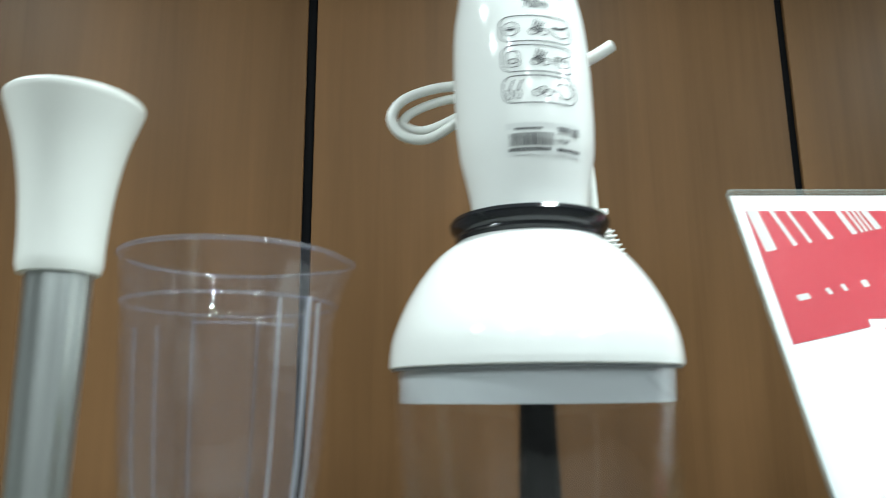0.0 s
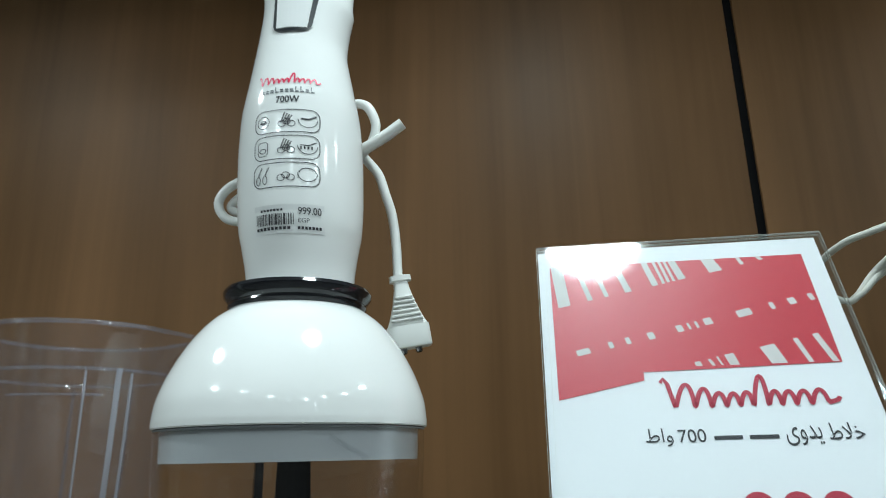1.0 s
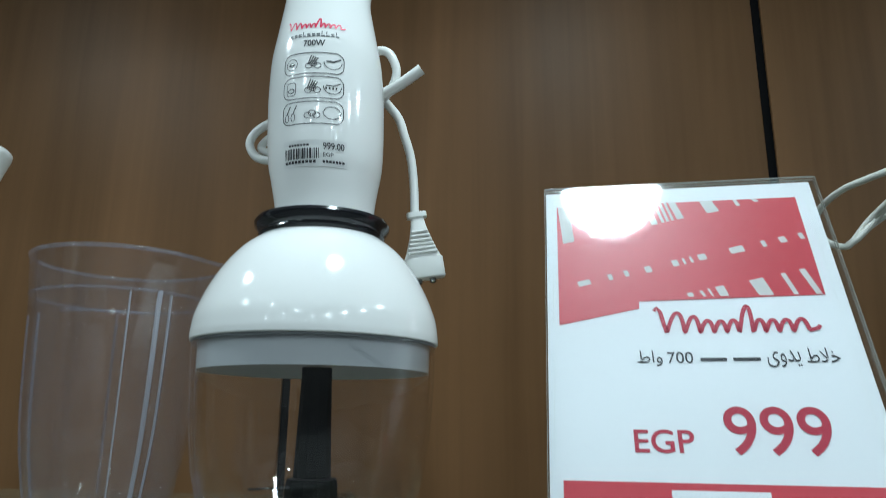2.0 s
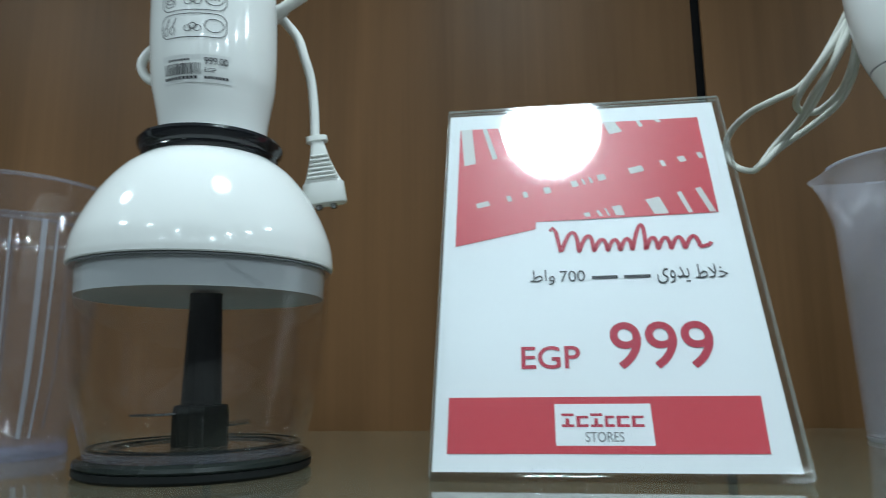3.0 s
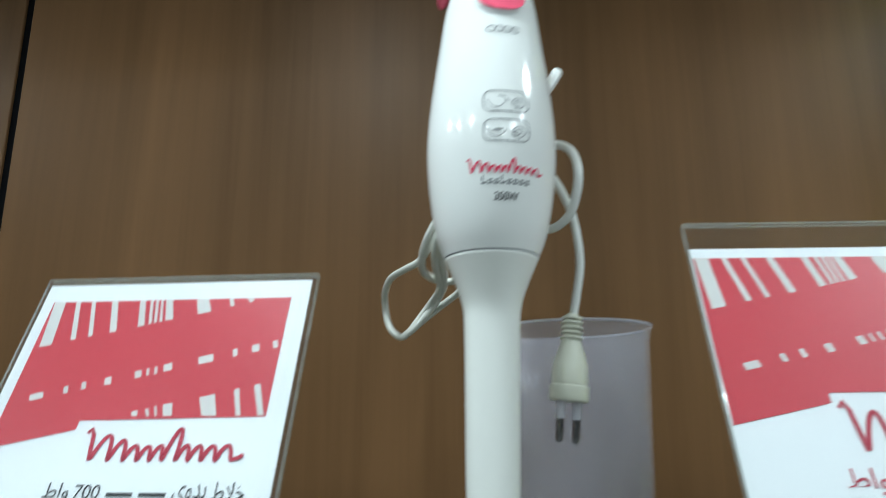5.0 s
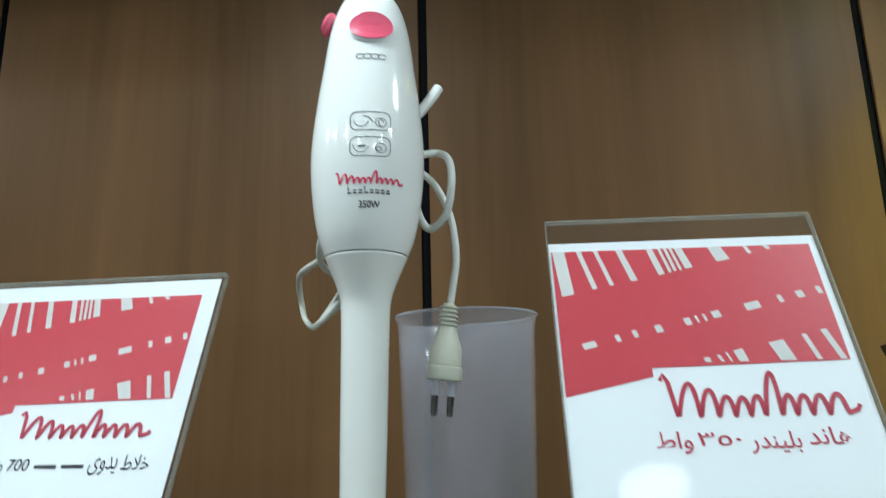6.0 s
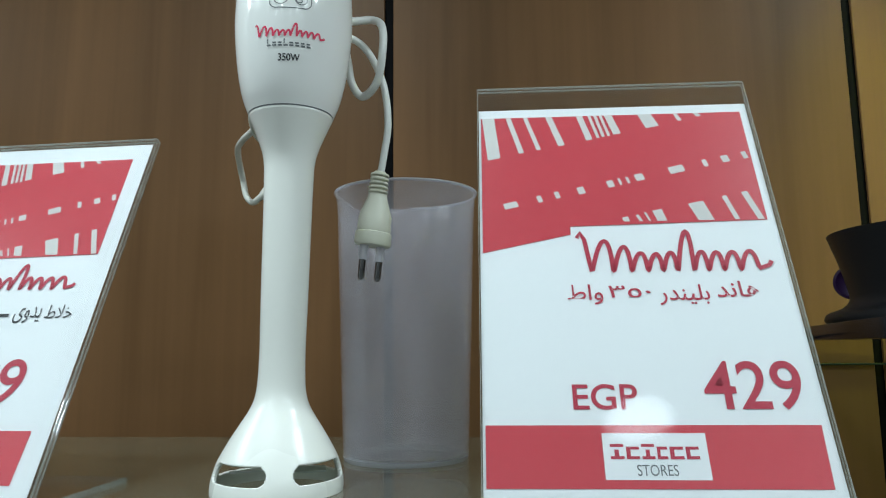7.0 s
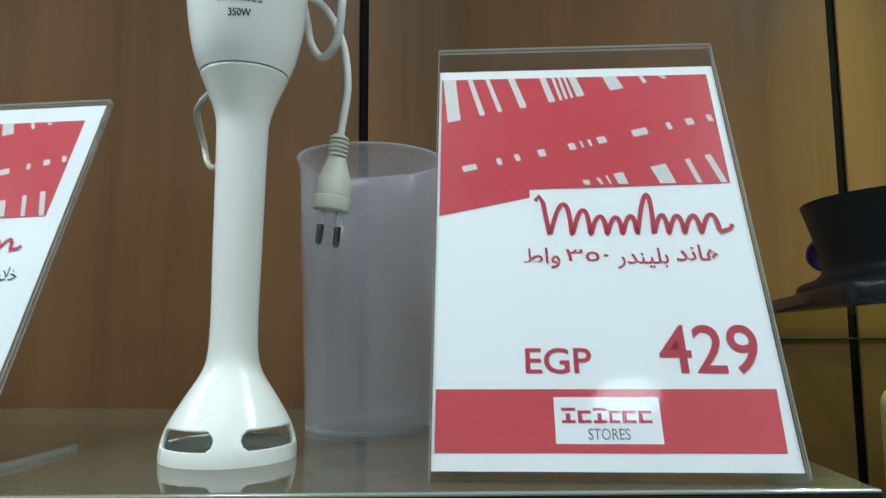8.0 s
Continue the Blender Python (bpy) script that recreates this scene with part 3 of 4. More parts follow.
            ribbon(bm, arc(-0.0124, c - 0.0012, 0.0018, 0.0012, 0, 360), 0.0005, True)
        else:
            for d in (-0.0022, 0.0016):
                ribbon(bm, arc(-0.0125 + d, c - 0.0022, 0.0012, 0.0022, 0, 360), 0.0004, True)
                ribbon(bm, [(-0.0125 + d, c), (-0.0115 + d, c + 0.0022), (-0.0104 + d, c + 0.0044)], 0.0006)
        for j in range(3):
            ribbon(bm, arc(-0.0025 + 0.0024 * j, c - 0.0016 + 0.0012 * (j % 2), 0.0019, 0.0016, 0, 360), 0.0004, True)
        if k < 2:
            for j in range(4):
                ribbon(bm, [(-0.003 + 0.001 * j, c - 0.001), (-0.002 + 0.0013 * j, c + 0.002), (-0.001 + 0.0012 * j, c + 0.0048 - 0.0006 * j)], 0.0006)
        ribbon(bm, arc(0.0105, c + 0.0008, 0.0048, 0.0044, 180, 360), 0.0004)
        if k == 2:
            ribbon(bm, arc(0.0105, c + 0.0008, 0.0042, 0.0026, 0, 180), 0.0004)
        else:
            ribbon(bm, [(0.007, c + 0.0012), (0.011, c + 0.001), (0.0148, c + 0.003)], 0.0009 - 0.0004 * k)
            for j in range(4 * k):
                patch(bm, 0.0068 + 0.0018 * j, c - 0.001, 0.0076 + 0.0018 * j, c + 0.0004, 1)
        tagged(decal("icon", bm, INK), kind="stuff")
    bm = bmesh.new()
    patch(bm, -0.0170, 0.1915, 0.0185, 0.2055, 12)
    sticker = decal("price_sticker", bm, STICKER, "small white barcode price sticker", 0.0002)
    bm = bmesh.new()
    rnd, x = random.Random(4), -0.0155
    while x < 0.004:
        w = rnd.choice((0.0003, 0.0005, 0.0009))
        patch(bm, x, 0.1955, x + w, 0.2010, 1)
        x += w + rnd.choice((0.0003, 0.0004, 0.0007))
    tagged(decal("barcode", bm, INK, lift=0.0004), kind="stuff")
    bm = bmesh.new()
    for k in range(9):
        patch(bm, -0.0155 + k * 0.0020, 0.1932, -0.0141 + k * 0.0020, 0.1946, 1)
        if k < 7:
            patch(bm, -0.013 + k * 0.0017, 0.2022, -0.0118 + k * 0.0017, 0.2033, 1)
    for k in range(7):
        patch(bm, 0.0055 + k * 0.0017, 0.1932, 0.0067 + k * 0.0017, 0.1946, 1)
    tagged(decal("small_print", bm, INK, lift=0.0004), kind="stuff")
    bm = bmesh.new()
    lettering(bm, "999.00", 0.0058, 0.2003, 0.0170, 0.2040, 0.01)
    lettering(bm, "EGP", 0.0058, 0.1965, 0.0112, 0.1986)
    decal("price_print", bm, INK, lift=0.0004)
    # switch: a dark frame round a white button
    bm = bmesh.new()
    outl = rounded(-0.0098, 0.3075, 0.0088, 0.3435, 0.0046)
    ribbon(bm, outl, 0.0022, True)
    decal("button_frame", bm, MATT_BLACK, "black frame of the switch", 0.0007)
    bm = bmesh.new()
    patch(bm, -0.0086, 0.3090, 0.0076, 0.3420, 8)
    decal("button", bm, STICKER, "pale grey push button", 0.0009)
    # blade column, seen through the bowl
    bm = bmesh.new()
    lathe(bm, [(0, 0.0143), (0.0136, 0.0143), (0.0136, 0.0300), (0.0128, 0.0338), (0.0098, 0.0342), (0.0080, 0.085), (0.0080, 0.0895), (0, 0.0895)], 12)
    col = part("blade_column", bm, COLUMN_BLACK, t, "black plastic blade column")
    col.location = (0.001, 0, 0)
    bm = bmesh.new()
    lathe(bm, [(0.0395, 0.0144), (0.0412, 0.0144), (0.0412, 0.0156), (0.0395, 0.0156)], 64, True)
    part("floor_ring", bm, BLACK, col, "thin dark ring on the bowl floor", True)
    for a, z in ((222, 0.030), (62, 0.024)):
        bm = bmesh.new()
        vs = [(0.008, -0.004), (0.018, -0.006), (0.029, -0.003), (0.035, 0.005), (0.028, 0.004), (0.018, 0.001), (0.008, 0.004)]
        lo = [bm.verts.new((x, y, -0.0005)) for x, y in vs]
        hi = [bm.verts.new((x, y, 0.0005)) for x, y in vs]
        bm.faces.new(lo)
        bm.faces.new(hi)
        for i in range(len(vs)):
            k = (i + 1) % len(vs)
            bm.faces.new((lo[i], lo[k], hi[k], hi[i]))
        bl = part("blade", bm, PIN, col, "curved steel chopping blade")
        bl.matrix_local = pose(0, 0, z, 6, 0, a)
    # cable, tied behind the handle
    def rel(p):
        return (p[0] - 0.1255, p[1] - 0.177, p[2])
    def run(name, pts, r=0.0028):
        return tube(name, [rel(p) for p in pts], r, CORD_WHITE, t)
    run("cable", [(0.146, 0.205, 0.262), (0.152, 0.213, 0.257), (0.159, 0.216, 0.248), (0.163, 0.217, 0.236), (0.167, 0.218, 0.222), (0.169, 0.219, 0.205), (0.170, 0.2189, 0.186)])
    run("cable", [(0.140, 0.203, 0.286), (0.149, 0.200, 0.287), (0.156, 0.198, 0.283), (0.1605, 0.198, 0.272), (0.158, 0.200, 0.262), (0.150, 0.206, 0.257), (0.138, 0.212, 0.252)])
    run("cable", [(0.140, 0.205, 0.253), (0.152, 0.200, 0.257), (0.166, 0.196, 0.263), (0.1768, 0.1938, 0.2695)], 0.0034)
    run("cable", [(0.105, 0.213, 0.254), (0.085, 0.217, 0.253), (0.068, 0.217, 0.246), (0.0615, 0.217, 0.236), (0.067, 0.217, 0.226), (0.080, 0.216, 0.2235), (0.094, 0.214, 0.231), (0.105, 0.211, 0.241)])
    run("cable", [(0.108, 0.213, 0.248), (0.088, 0.220, 0.247), (0.072, 0.221, 0.240), (0.068, 0.221, 0.233), (0.080, 0.220, 0.230), (0.1, 0.216, 0.238)], 0.0026)
    run("cable", [(0.110, 0.216, 0.225), (0.118, 0.222, 0.243), (0.126, 0.223, 0.266), (0.124, 0.218, 0.29)])
    # flat two-pin plug
    plug = flat_plug(t, CORD_WHITE)
    plug.matrix_local = Matrix.Translation(rel((0.171, 0.2185, 0.186))) @ pose(0, 0, 0, 0, -9, 12)
    for c in t.children:
        c.location.z -= SHELF


chopper()


# ---- stick blender ----
def stick_blender():
    lean = 0.014
    t = thing("stick_blender", "white stick blender standing upright on its slotted foot", "hand blender", m=pose(0.4915, 0.184, SHELF))
    # slotted bell foot, with wall thickness
    bell = [tuple(p) for p in spline([(0.0332, 0.0030), (0.0333, 0.0065), (0.0328, 0.0105), (0.0317, 0.0148), (0.0302, 0.0190), (0.0268, 0.0255), (0.0223, 0.0330), (0.0172, 0.0410), (0.0146, 0.0458), (0.0131, 0.0505), (0.0123, 0.0560), (0.0119, 0.0640)], 10)]
    bell += [tuple(p) for p in spline([(0.0119, 0.0640), (0.0118, 0.076), (0.0123, 0.1045), (0.0127, 0.140), (0.0131, 0.1635), (0.0137, 0.1750), (0.0160, 0.1835), (0.0196, 0.1925), (0.0226, 0.1995)], 5)][1:]
    seg = 360
    def slot(i, j):
        z = bell[i][1]
        a = (360 * (j + 0.5) / seg + 71.5) % 90 - 45
        edge = max(0.0, 1 - ((abs(a) - 25) / 8.5) ** 2) ** 0.5 if abs(a) > 25 else 1.0
        mid, half = 0.0147, 0.0046 * edge
        return abs(a) < 33.5 and abs(z - mid) < half
    bm = bmesh.new()
    lathe(bm, bell, seg, lean=lean, skip=slot)
    foot = part("blending_shaft", bm, SHAFT_WHITE, t, "slim warm white shaft with a slotted bell foot", True)
    mod = foot.modifiers.new("wall", "SOLIDIFY")
    side = sum((p.center.x * p.normal.x + p.center.y * p.normal.y) for p in foot.data.polygons)
    mod.thickness, mod.offset = 0.0022, -1.0 if side > 0 else 1.0
    bm = bmesh.new()
    for a in (20, 200):
        start = set(bm.verts)
        box(bm, 0.002, -0.004, 0.0125, 0.024, 0.004, 0.0135)
        bmesh.ops.transform(bm, matrix=pose(0, 0, 0, 8, 0, a), verts=[v for v in bm.verts if v not in start])
    part("blade", bm, STEEL, foot, "steel blade inside the foot")
    prof = spline([(0.0229, 0.2001), (0.0264, 0.2097), (0.0293, 0.2235), (0.0312, 0.2390), (0.0320, 0.2530), (0.0314, 0.2690), (0.0292, 0.2900), (0.0266, 0.3090), (0.0236, 0.3310), (0.0198, 0.3460), (0.0150, 0.3555), (0.0085, 0.3610)], 5)
    rows = [tuple(p) for p in prof]
    bm = bmesh.new()
    lathe(bm, [*rows, (0, 0.3625)], 80, lean=lean)
    handle = part("handle", bm, WHITE, t, "glossy white torpedo-shaped motor handle", True)
    bm = bmesh.new()
    lathe(bm, [(0.0220, 0.1994), (0.02265, 0.1994), (0.02265, 0.2003), (0.0220, 0.2003)], 64, True, lean=lean)
    part("seam", bm, SEAM, t, "fine grey joint between handle and shaft")

    def decal(name, bm, mat, label="", lift=0.00025):
        wrap(bm, rows, lift, 0.22, lean)
        return part(name, bm, mat, handle, label)

    bm = bmesh.new()
    scrawl(bm, -0.0185, 0.2332, 0.0185, 0.2400, 0.0010)
    decal("wordmark", bm, LOGO_RED, "red wavy wordmark stroke")
    bm = bmesh.new()
    for k in range(8):
        x = -0.0115 + k * 0.0029
        patch(bm, x, 0.2280, x + 0.0021, 0.2289, 1)
        patch(bm, x, 0.2294, x + (0.0006 if k in (0, 3) else 0.0019), 0.2318 if k in (0, 3) else 0.2302, 1)
    tagged(decal("model_bars", bm, INK_GREY, "small grey model line as bars"), kind="stuff")
    bm = bmesh.new()
    lettering(bm, "350W", -0.0055, 0.2205, 0.0055, 0.2243, 0.02)
    decal("rating", bm, INK, "printed power rating")
    for k, z in enumerate((0.2625, 0.2480)):
        bm = bmesh.new()
        ribbon(bm, rounded(-0.0108, z, 0.0108, z + 0.0105, 0.0035), 0.0005, True)
        decal("icon_frame", bm, INK_GREY)
        bm = bmesh.new()
        c = z + 0.005
        ribbon(bm, arc(-0.005, c + 0.001, 0.004, 0.004, 180, 350), 0.0004)
        ribbon(bm, arc(0.0055, c - 0.0005, 0.0030, 0.0026, 0, 360), 0.0004, True)
        if k == 0:
            ribbon(bm, [(-0.004, c + 0.003), (-0.001, c + 0.0025), (0.001, c)], 0.0005)
            ribbon(bm, arc(0.0055, c - 0.0005, 0.0013, 0.0018, 0, 300), 0.0005)
        else:
            patch(bm, -0.0065, c - 0.0002, -0.0025, c + 0.0008, 2)
            ribbon(bm, arc(0.0045, c - 0.001, 0.0015, 0.0011, 0, 360), 0.0005, True)
        tagged(decal("icon", bm, INK_GREY), kind="stuff")
    bm = bmesh.new()
    for k in range(4):
        ribbon(bm, arc(-0.006 + 0.004 * k, 0.3075, 0.0022, 0.0016, 20, 330, 10), 0.0006)
    tagged(decal("emblem", bm, SEAM, "faint moulded grey emblem"), kind="stuff")
    # oval pink switch in a shallow ring
    bm = bmesh.new()
    ribbon(bm, arc(0.0, 0.3275, 0.0125, 0.0095, 0, 354, 40), 0.0022, True)
    decal("switch_ring", bm, WHITE, "", 0.0007)
    bm = bmesh.new()
    mid = bm.verts.new((0, 0.3275, -0.0012))
    rim = [bm.verts.new((x, y, 0.0)) for x, y in arc(0.0, 0.3275, 0.0120, 0.0090, 0, 351, 39)]
    half = [bm.verts.new((x, y, -0.0008)) for x, y in arc(0.0, 0.3275, 0.007, 0.0052, 0, 351, 39)]
    for i in range(40):
        k = (i + 1) % 40
        bm.faces.new((rim[i], rim[k], half[k], half[i]))
        bm.faces.new((half[i], half[k], mid))
    decal("switch", bm, PINK, "oval pink push switch", 0.0016)
    bm = bmesh.new()
    bmesh.ops.create_uvsphere(bm, u_segments=20, v_segments=12, radius=1.0)
    bmesh.ops.transform(bm, matrix=pose(-0.0185, -0.006, 0.3400, 0, 25, 0) @ Matrix.Diagonal((0.0035, 0.0065, 0.0075, 1)), verts=bm.verts)
    part("turbo_button", bm, PINK, handle, "second pink button on the side", True)
    # cable bundle
    def rel(p):
        return (p[0] - 0.4915, p[1] - 0.184, p[2])
    def run(pts, r=0.0021, mat=CORD):
        tube("cable", [rel(p) for p in pts], r, mat, t)
    run([(0.4753, 0.2093, 0.2453), (0.4697, 0.2180, 0.2323), (0.4628, 0.2232, 0.2202), (0.4557, 0.2337, 0.2113), (0.4443, 0.2459, 0.2080), (0.4355, 0.2600, 0.2060), (0.4298, 0.2790, 0.2007), (0.4290, 0.2885, 0.1915), (0.4325, 0.2860, 0.1800), (0.4405, 0.2780, 0.1735), (0.4475, 0.2770, 0.1785), (0.4620, 0.2770, 0.1900), (0.4770, 0.2661, 0.1997), (0.4837, 0.2450, 0.2064), (0.4790, 0.2160, 0.2156), (0.4784, 0.2093, 0.2349)])
    run([(0.4425, 0.2775, 0.1745), (0.4500, 0.2755, 0.1800), (0.4633, 0.2699, 0.1954), (0.4683, 0.2495, 0.2046), (0.4664, 0.2131, 0.2177), (0.4732, 0.2059, 0.2384)])
    run([(0.4732, 0.2059, 0.2384), (0.4611, 0.2145, 0.2193), (0.4564, 0.2321, 0.2092), (0.4582, 0.2464, 0.2055), (0.4653, 0.2541, 0.2032), (0.4746, 0.2524, 0.2034), (0.4785, 0.2315, 0.2084), (0.4758, 0.2093, 0.2193), (0.4766, 0.2042, 0.2384)])
    run([(0.4766, 0.1990, 0.2418), (0.4658, 0.2120, 0.2163), (0.4641, 0.2346, 0.2076), (0.4648, 0.2610, 0.2004), (0.4560, 0.2740, 0.1900), (0.4470, 0.2768, 0.1785)])
    run([(0.514, 0.208, 0.266), (0.524, 0.217, 0.271), (0.533, 0.220, 0.2725), (0.5395, 0.213, 0.265), (0.5412, 0.207, 0.249), (0.5370, 0.213, 0.231), (0.527, 0.221, 0.2245), (0.5205, 0.220, 0.232), (0.518, 0.218, 0.246), (0.516, 0.210, 0.262)], 0.0024, CORD_WHITE)
    run([(0.512, 0.205, 0.257), (0.520, 0.214, 0.259), (0.528, 0.219, 0.2545), (0.535, 0.221, 0.243), (0.540, 0.222, 0.228), (0.542, 0.222, 0.207), (0.5395, 0.223, 0.189), (0.537, 0.2245, 0.176)], 0.0022, CORD_WHITE)
    run([(0.512, 0.206, 0.285), (0.522, 0.209, 0.295), (0.5295, 0.213, 0.306), (0.5338, 0.217, 0.3145)], 0.0033, CORD_WHITE)
    plug = round_plug(t, PLUG_CREAM)
    plug.matrix_local = Matrix.Translation(rel((0.5370, 0.2245, 0.1785))) @ pose(0, 0, 0, 0, 6, 30) @ Matrix.Diagonal((1.06, 1.0, 1.03, 1))
    for c in t.children:
        c.location.z -= SHELF


stick_blender()


# ---- measuring cups ----
def frosted_cup():
    t = thing("measuring_cup", "frosted lilac-grey plastic measuring cup with a spout", "measuring cup", m=pose(0.5440, 0.290, SHELF))
    h, seg = 0.1755, 72
    rows = [(0.0, 0.0), (0.0395, 0.0), (0.0408, 0.0015), (0.0416, 0.02), (0.0466, h - 0.012), (0.0474, h - 0.004), (0.0490, h - 0.0012), (0.0490, h), (0.0468, h), (0.0448, h - 0.012), (0.0396, 0.006), (0.0380, 0.0035), (0.0, 0.0035)]
    full = []
    for (r0, z0), (r1, z1) in zip(rows, rows[1:]):
        n = 10 if abs(z1 - z0) > 0.05 else 1
        full += [(r0 + (r1 - r0) * k / n, z0 + (z1 - z0) * k / n) for k in range(n)]
    full.append(rows[-1])
    bm = bmesh.new()
    lathe(bm, full, seg)
    for v in bm.verts:
        a = math.atan2(v.co.x, -v.co.y)
        g = max(0.0, (v.co.z - (h - 0.060)) / 0.060) ** 2 * math.exp(-(((a - radians(-140) + math.pi) % (2 * math.pi) - math.pi) / 0.30) ** 2)
        r = math.hypot(v.co.x, v.co.y)
        if r > 0.02:
            v.co.x *= 1 + 0.016 * g / r
            v.co.y *= 1 + 0.016 * g / r
    part("wall", bm, FROST, t, smooth=True)
    bm = bmesh.new()
    for a0 in range(-100, 181, 4):
        a, b = radians(a0), radians(a0 + 4)
        quad = []
        for ang, rr, z in ((a, 0.0491, h), (b, 0.0491, h), (b, 0.0467, h), (a, 0.0467, h)):
            quad.append(bm.verts.new((rr * math.sin(ang), -rr * math.cos(ang), z + 0.0006)))
        bm.faces.new(quad)
    bmesh.ops.remove_doubles(bm, verts=bm.verts, dist=1e-5)
    rim = part("rim", bm, FROST_RIM, t, "thickened frosted rim", True)
    md = rim.modifiers.new("thickness", "SOLIDIFY")
    md.thickness = 0.0012
    bm = bmesh.new()
    lathe(bm, [(0.0372, -0.0002), (0.0402, -0.0002), (0.0411, 0.0012), (0.0411, 0.0026), (0.0372, 0.0030)], 64, True)
    part("base_ring", bm, FROST_RIM, t, "thick frosted base ring", True)


def clear_beaker():
    t = thing("mixing_beaker", "tall clear plastic mixing beaker with a bluish thick base", "beaker", m=pose(-0.0195, 0.227, SHELF))
    h, seg = 0.1565, 80
    prof = spline([(0.0395, 0.008), (0.0425, 0.022), (0.0462, 0.042), (0.0484, 0.060), (0.0502, 0.085), (0.0515, 0.110), (0.0523, 0.130), (0.0530, 0.1335), (0.0540, 0.145), (0.0548, h)], 4)
    wall = [tuple(p) for p in prof]

    def spout(v):
        a = math.atan2(v.co.x, -v.co.y)
        g = max(0.0, (v.co.z - (h - 0.045)) / 0.045) ** 2 * math.exp(-(((a - radians(112) + math.pi) % (2 * math.pi) - math.pi) / 0.35) ** 2)
        r = math.hypot(v.co.x, v.co.y)
        if r > 0.02:
            v.co.x *= 1 + 0.010 * g / r
            v.co.y *= 1 + 0.010 * g / r

    bm = bmesh.new()
    lathe(bm, [*wall, *[(r - 0.0021, z) for r, z in wall[::-1]]], seg)
    for v in bm.verts:
        spout(v)
    part("wall", bm, BEAKER, t, smooth=True)
    bm = bmesh.new()
    lathe(bm, [(0, 0.0), (0.0385, 0.0), (0.0402, 0.0012), (0.0404, 0.0045), (0.0396, 0.0054), (0.0392, 0.0085), (0.0, 0.0105)], seg)
    part("base", bm, BEAKER_BASE, t, "thick bluish clear base", True)
    for name, r, z, w in (("rim", 0.0546, h, 0.0013), ("ledge", 0.0520, 0.1325, 0.0010)):
        pts = [(r * math.sin(2 * math.pi * k / 72), -r * math.cos(2 * math.pi * k / 72), z) for k in range(73)]
        ob = tube(name, pts, w, RIM, t, "", 2)
        for v in ob.data.vertices:
            spout(v)
    # a short moulded fill mark and upright ribs that run down the wall; three carry painted lamp streaks
    pts = [(0.0512 * math.sin(radians(a)), -0.0512 * math.cos(radians(a)), 0.119) for a in range(-6, 47, 4)]
    tube("fill_mark", pts, 0.0007, RIM, t, "", 2)
    for a, half, z1, mat in ((36, 0.7, 0.131, RIB_GLINT), (54, 1.7, 0.133, RIB_GLINT), (62, 0.7, 0.131, RIB_GLINT), (-24, 0.8, 0.118, RIM), (-40, 0.8, 0.118, RIM), (175, 1.2, 0.131, RIM), (215, 1.2, 0.131, RIM)):
        bm = bmesh.new()
        strip = []
        for k in range(15):
            z = 0.0125 + (z1 - 0.0125) * k / 14
            r = radius_at(wall, z)
            ring = []
            for d, out in ((-half, 0.0), (-half * 0.5, 0.0007), (half * 0.5, 0.0007), (half, 0.0), (half, -0.0006), (-half, -0.0006)):
                ang = radians(a + d)
                ring.append(bm.verts.new(((r + out) * math.sin(ang), -(r + out) * math.cos(ang), z)))
            strip.append(ring)
        for A, B in zip(strip, strip[1:]):
            for k in range(6):
                bm.faces.new((A[k], A[(k + 1) % 6], B[(k + 1) % 6], B[k]))
        bm.faces.new(strip[0])
        bm.faces.new(strip[-1])
        part("rib", bm, mat, t, smooth=True)


frosted_cup()
clear_beaker()


# ---- steel attachment with a white cap ----
def steel_attachment():
    t = thing("blender_attachment", "steel blender shaft standing upright with a flared white cap", "blender part", m=pose(-0.060, 0.127, SHELF))
    bm = bmesh.new()
    seg = 48
    lathe(bm, [(0, 0.0030), (0.0125, 0.0030), (0.0128, 0.0055), (0.0100, 0.016), (0.0098, 0.060), (0.0110, 0.135), (0, 0.135)], seg)
    for v in bm.verts:
        a = math.atan2(v.co.x, -v.co.y)
        k = 1 + 0.045 * math.cos(9 * a)
        v.co.x *= k
        v.co.y *= k
    part("shaft", bm, STEEL, t, "fluted brushed steel shaft", True)
    bm = bmesh.new()
    cap = [tuple(p) for p in spline([(0.0144, 0.1375), (0.0148, 0.150), (0.0164, 0.167), (0.0194, 0.183), (0.0232, 0.1955), (0.0244, 0.1995), (0.0236, 0.2018), (0.0180, 0.2032)], 5)]
    lathe(bm, [(0, 0.1345), (0.0135, 0.1345), *cap, (0, 0.204)], 64)
    part("cap", bm, SHAFT_WHITE, t, "flared white plastic cap", True)
    for c in t.children:
        c.location.z -= SHELF


steel_attachment()


# ---- price cards in acrylic stands ----
def stripe(bm, u0, v0, u1, v1, w, slope):
    """One slanting unprinted stripe from (u0, v0) to (u1, v1), w wide, its foot cut along the slope."""
    q = [(u0, v0), (u0 + w, v0 - slope * w if v0 > 0.01 else v0), (u1 + w, v1 - slope * w), (u1, v1)]
    bm.faces.new([bm.verts.new((u, -v, 0)) for u, v in q])


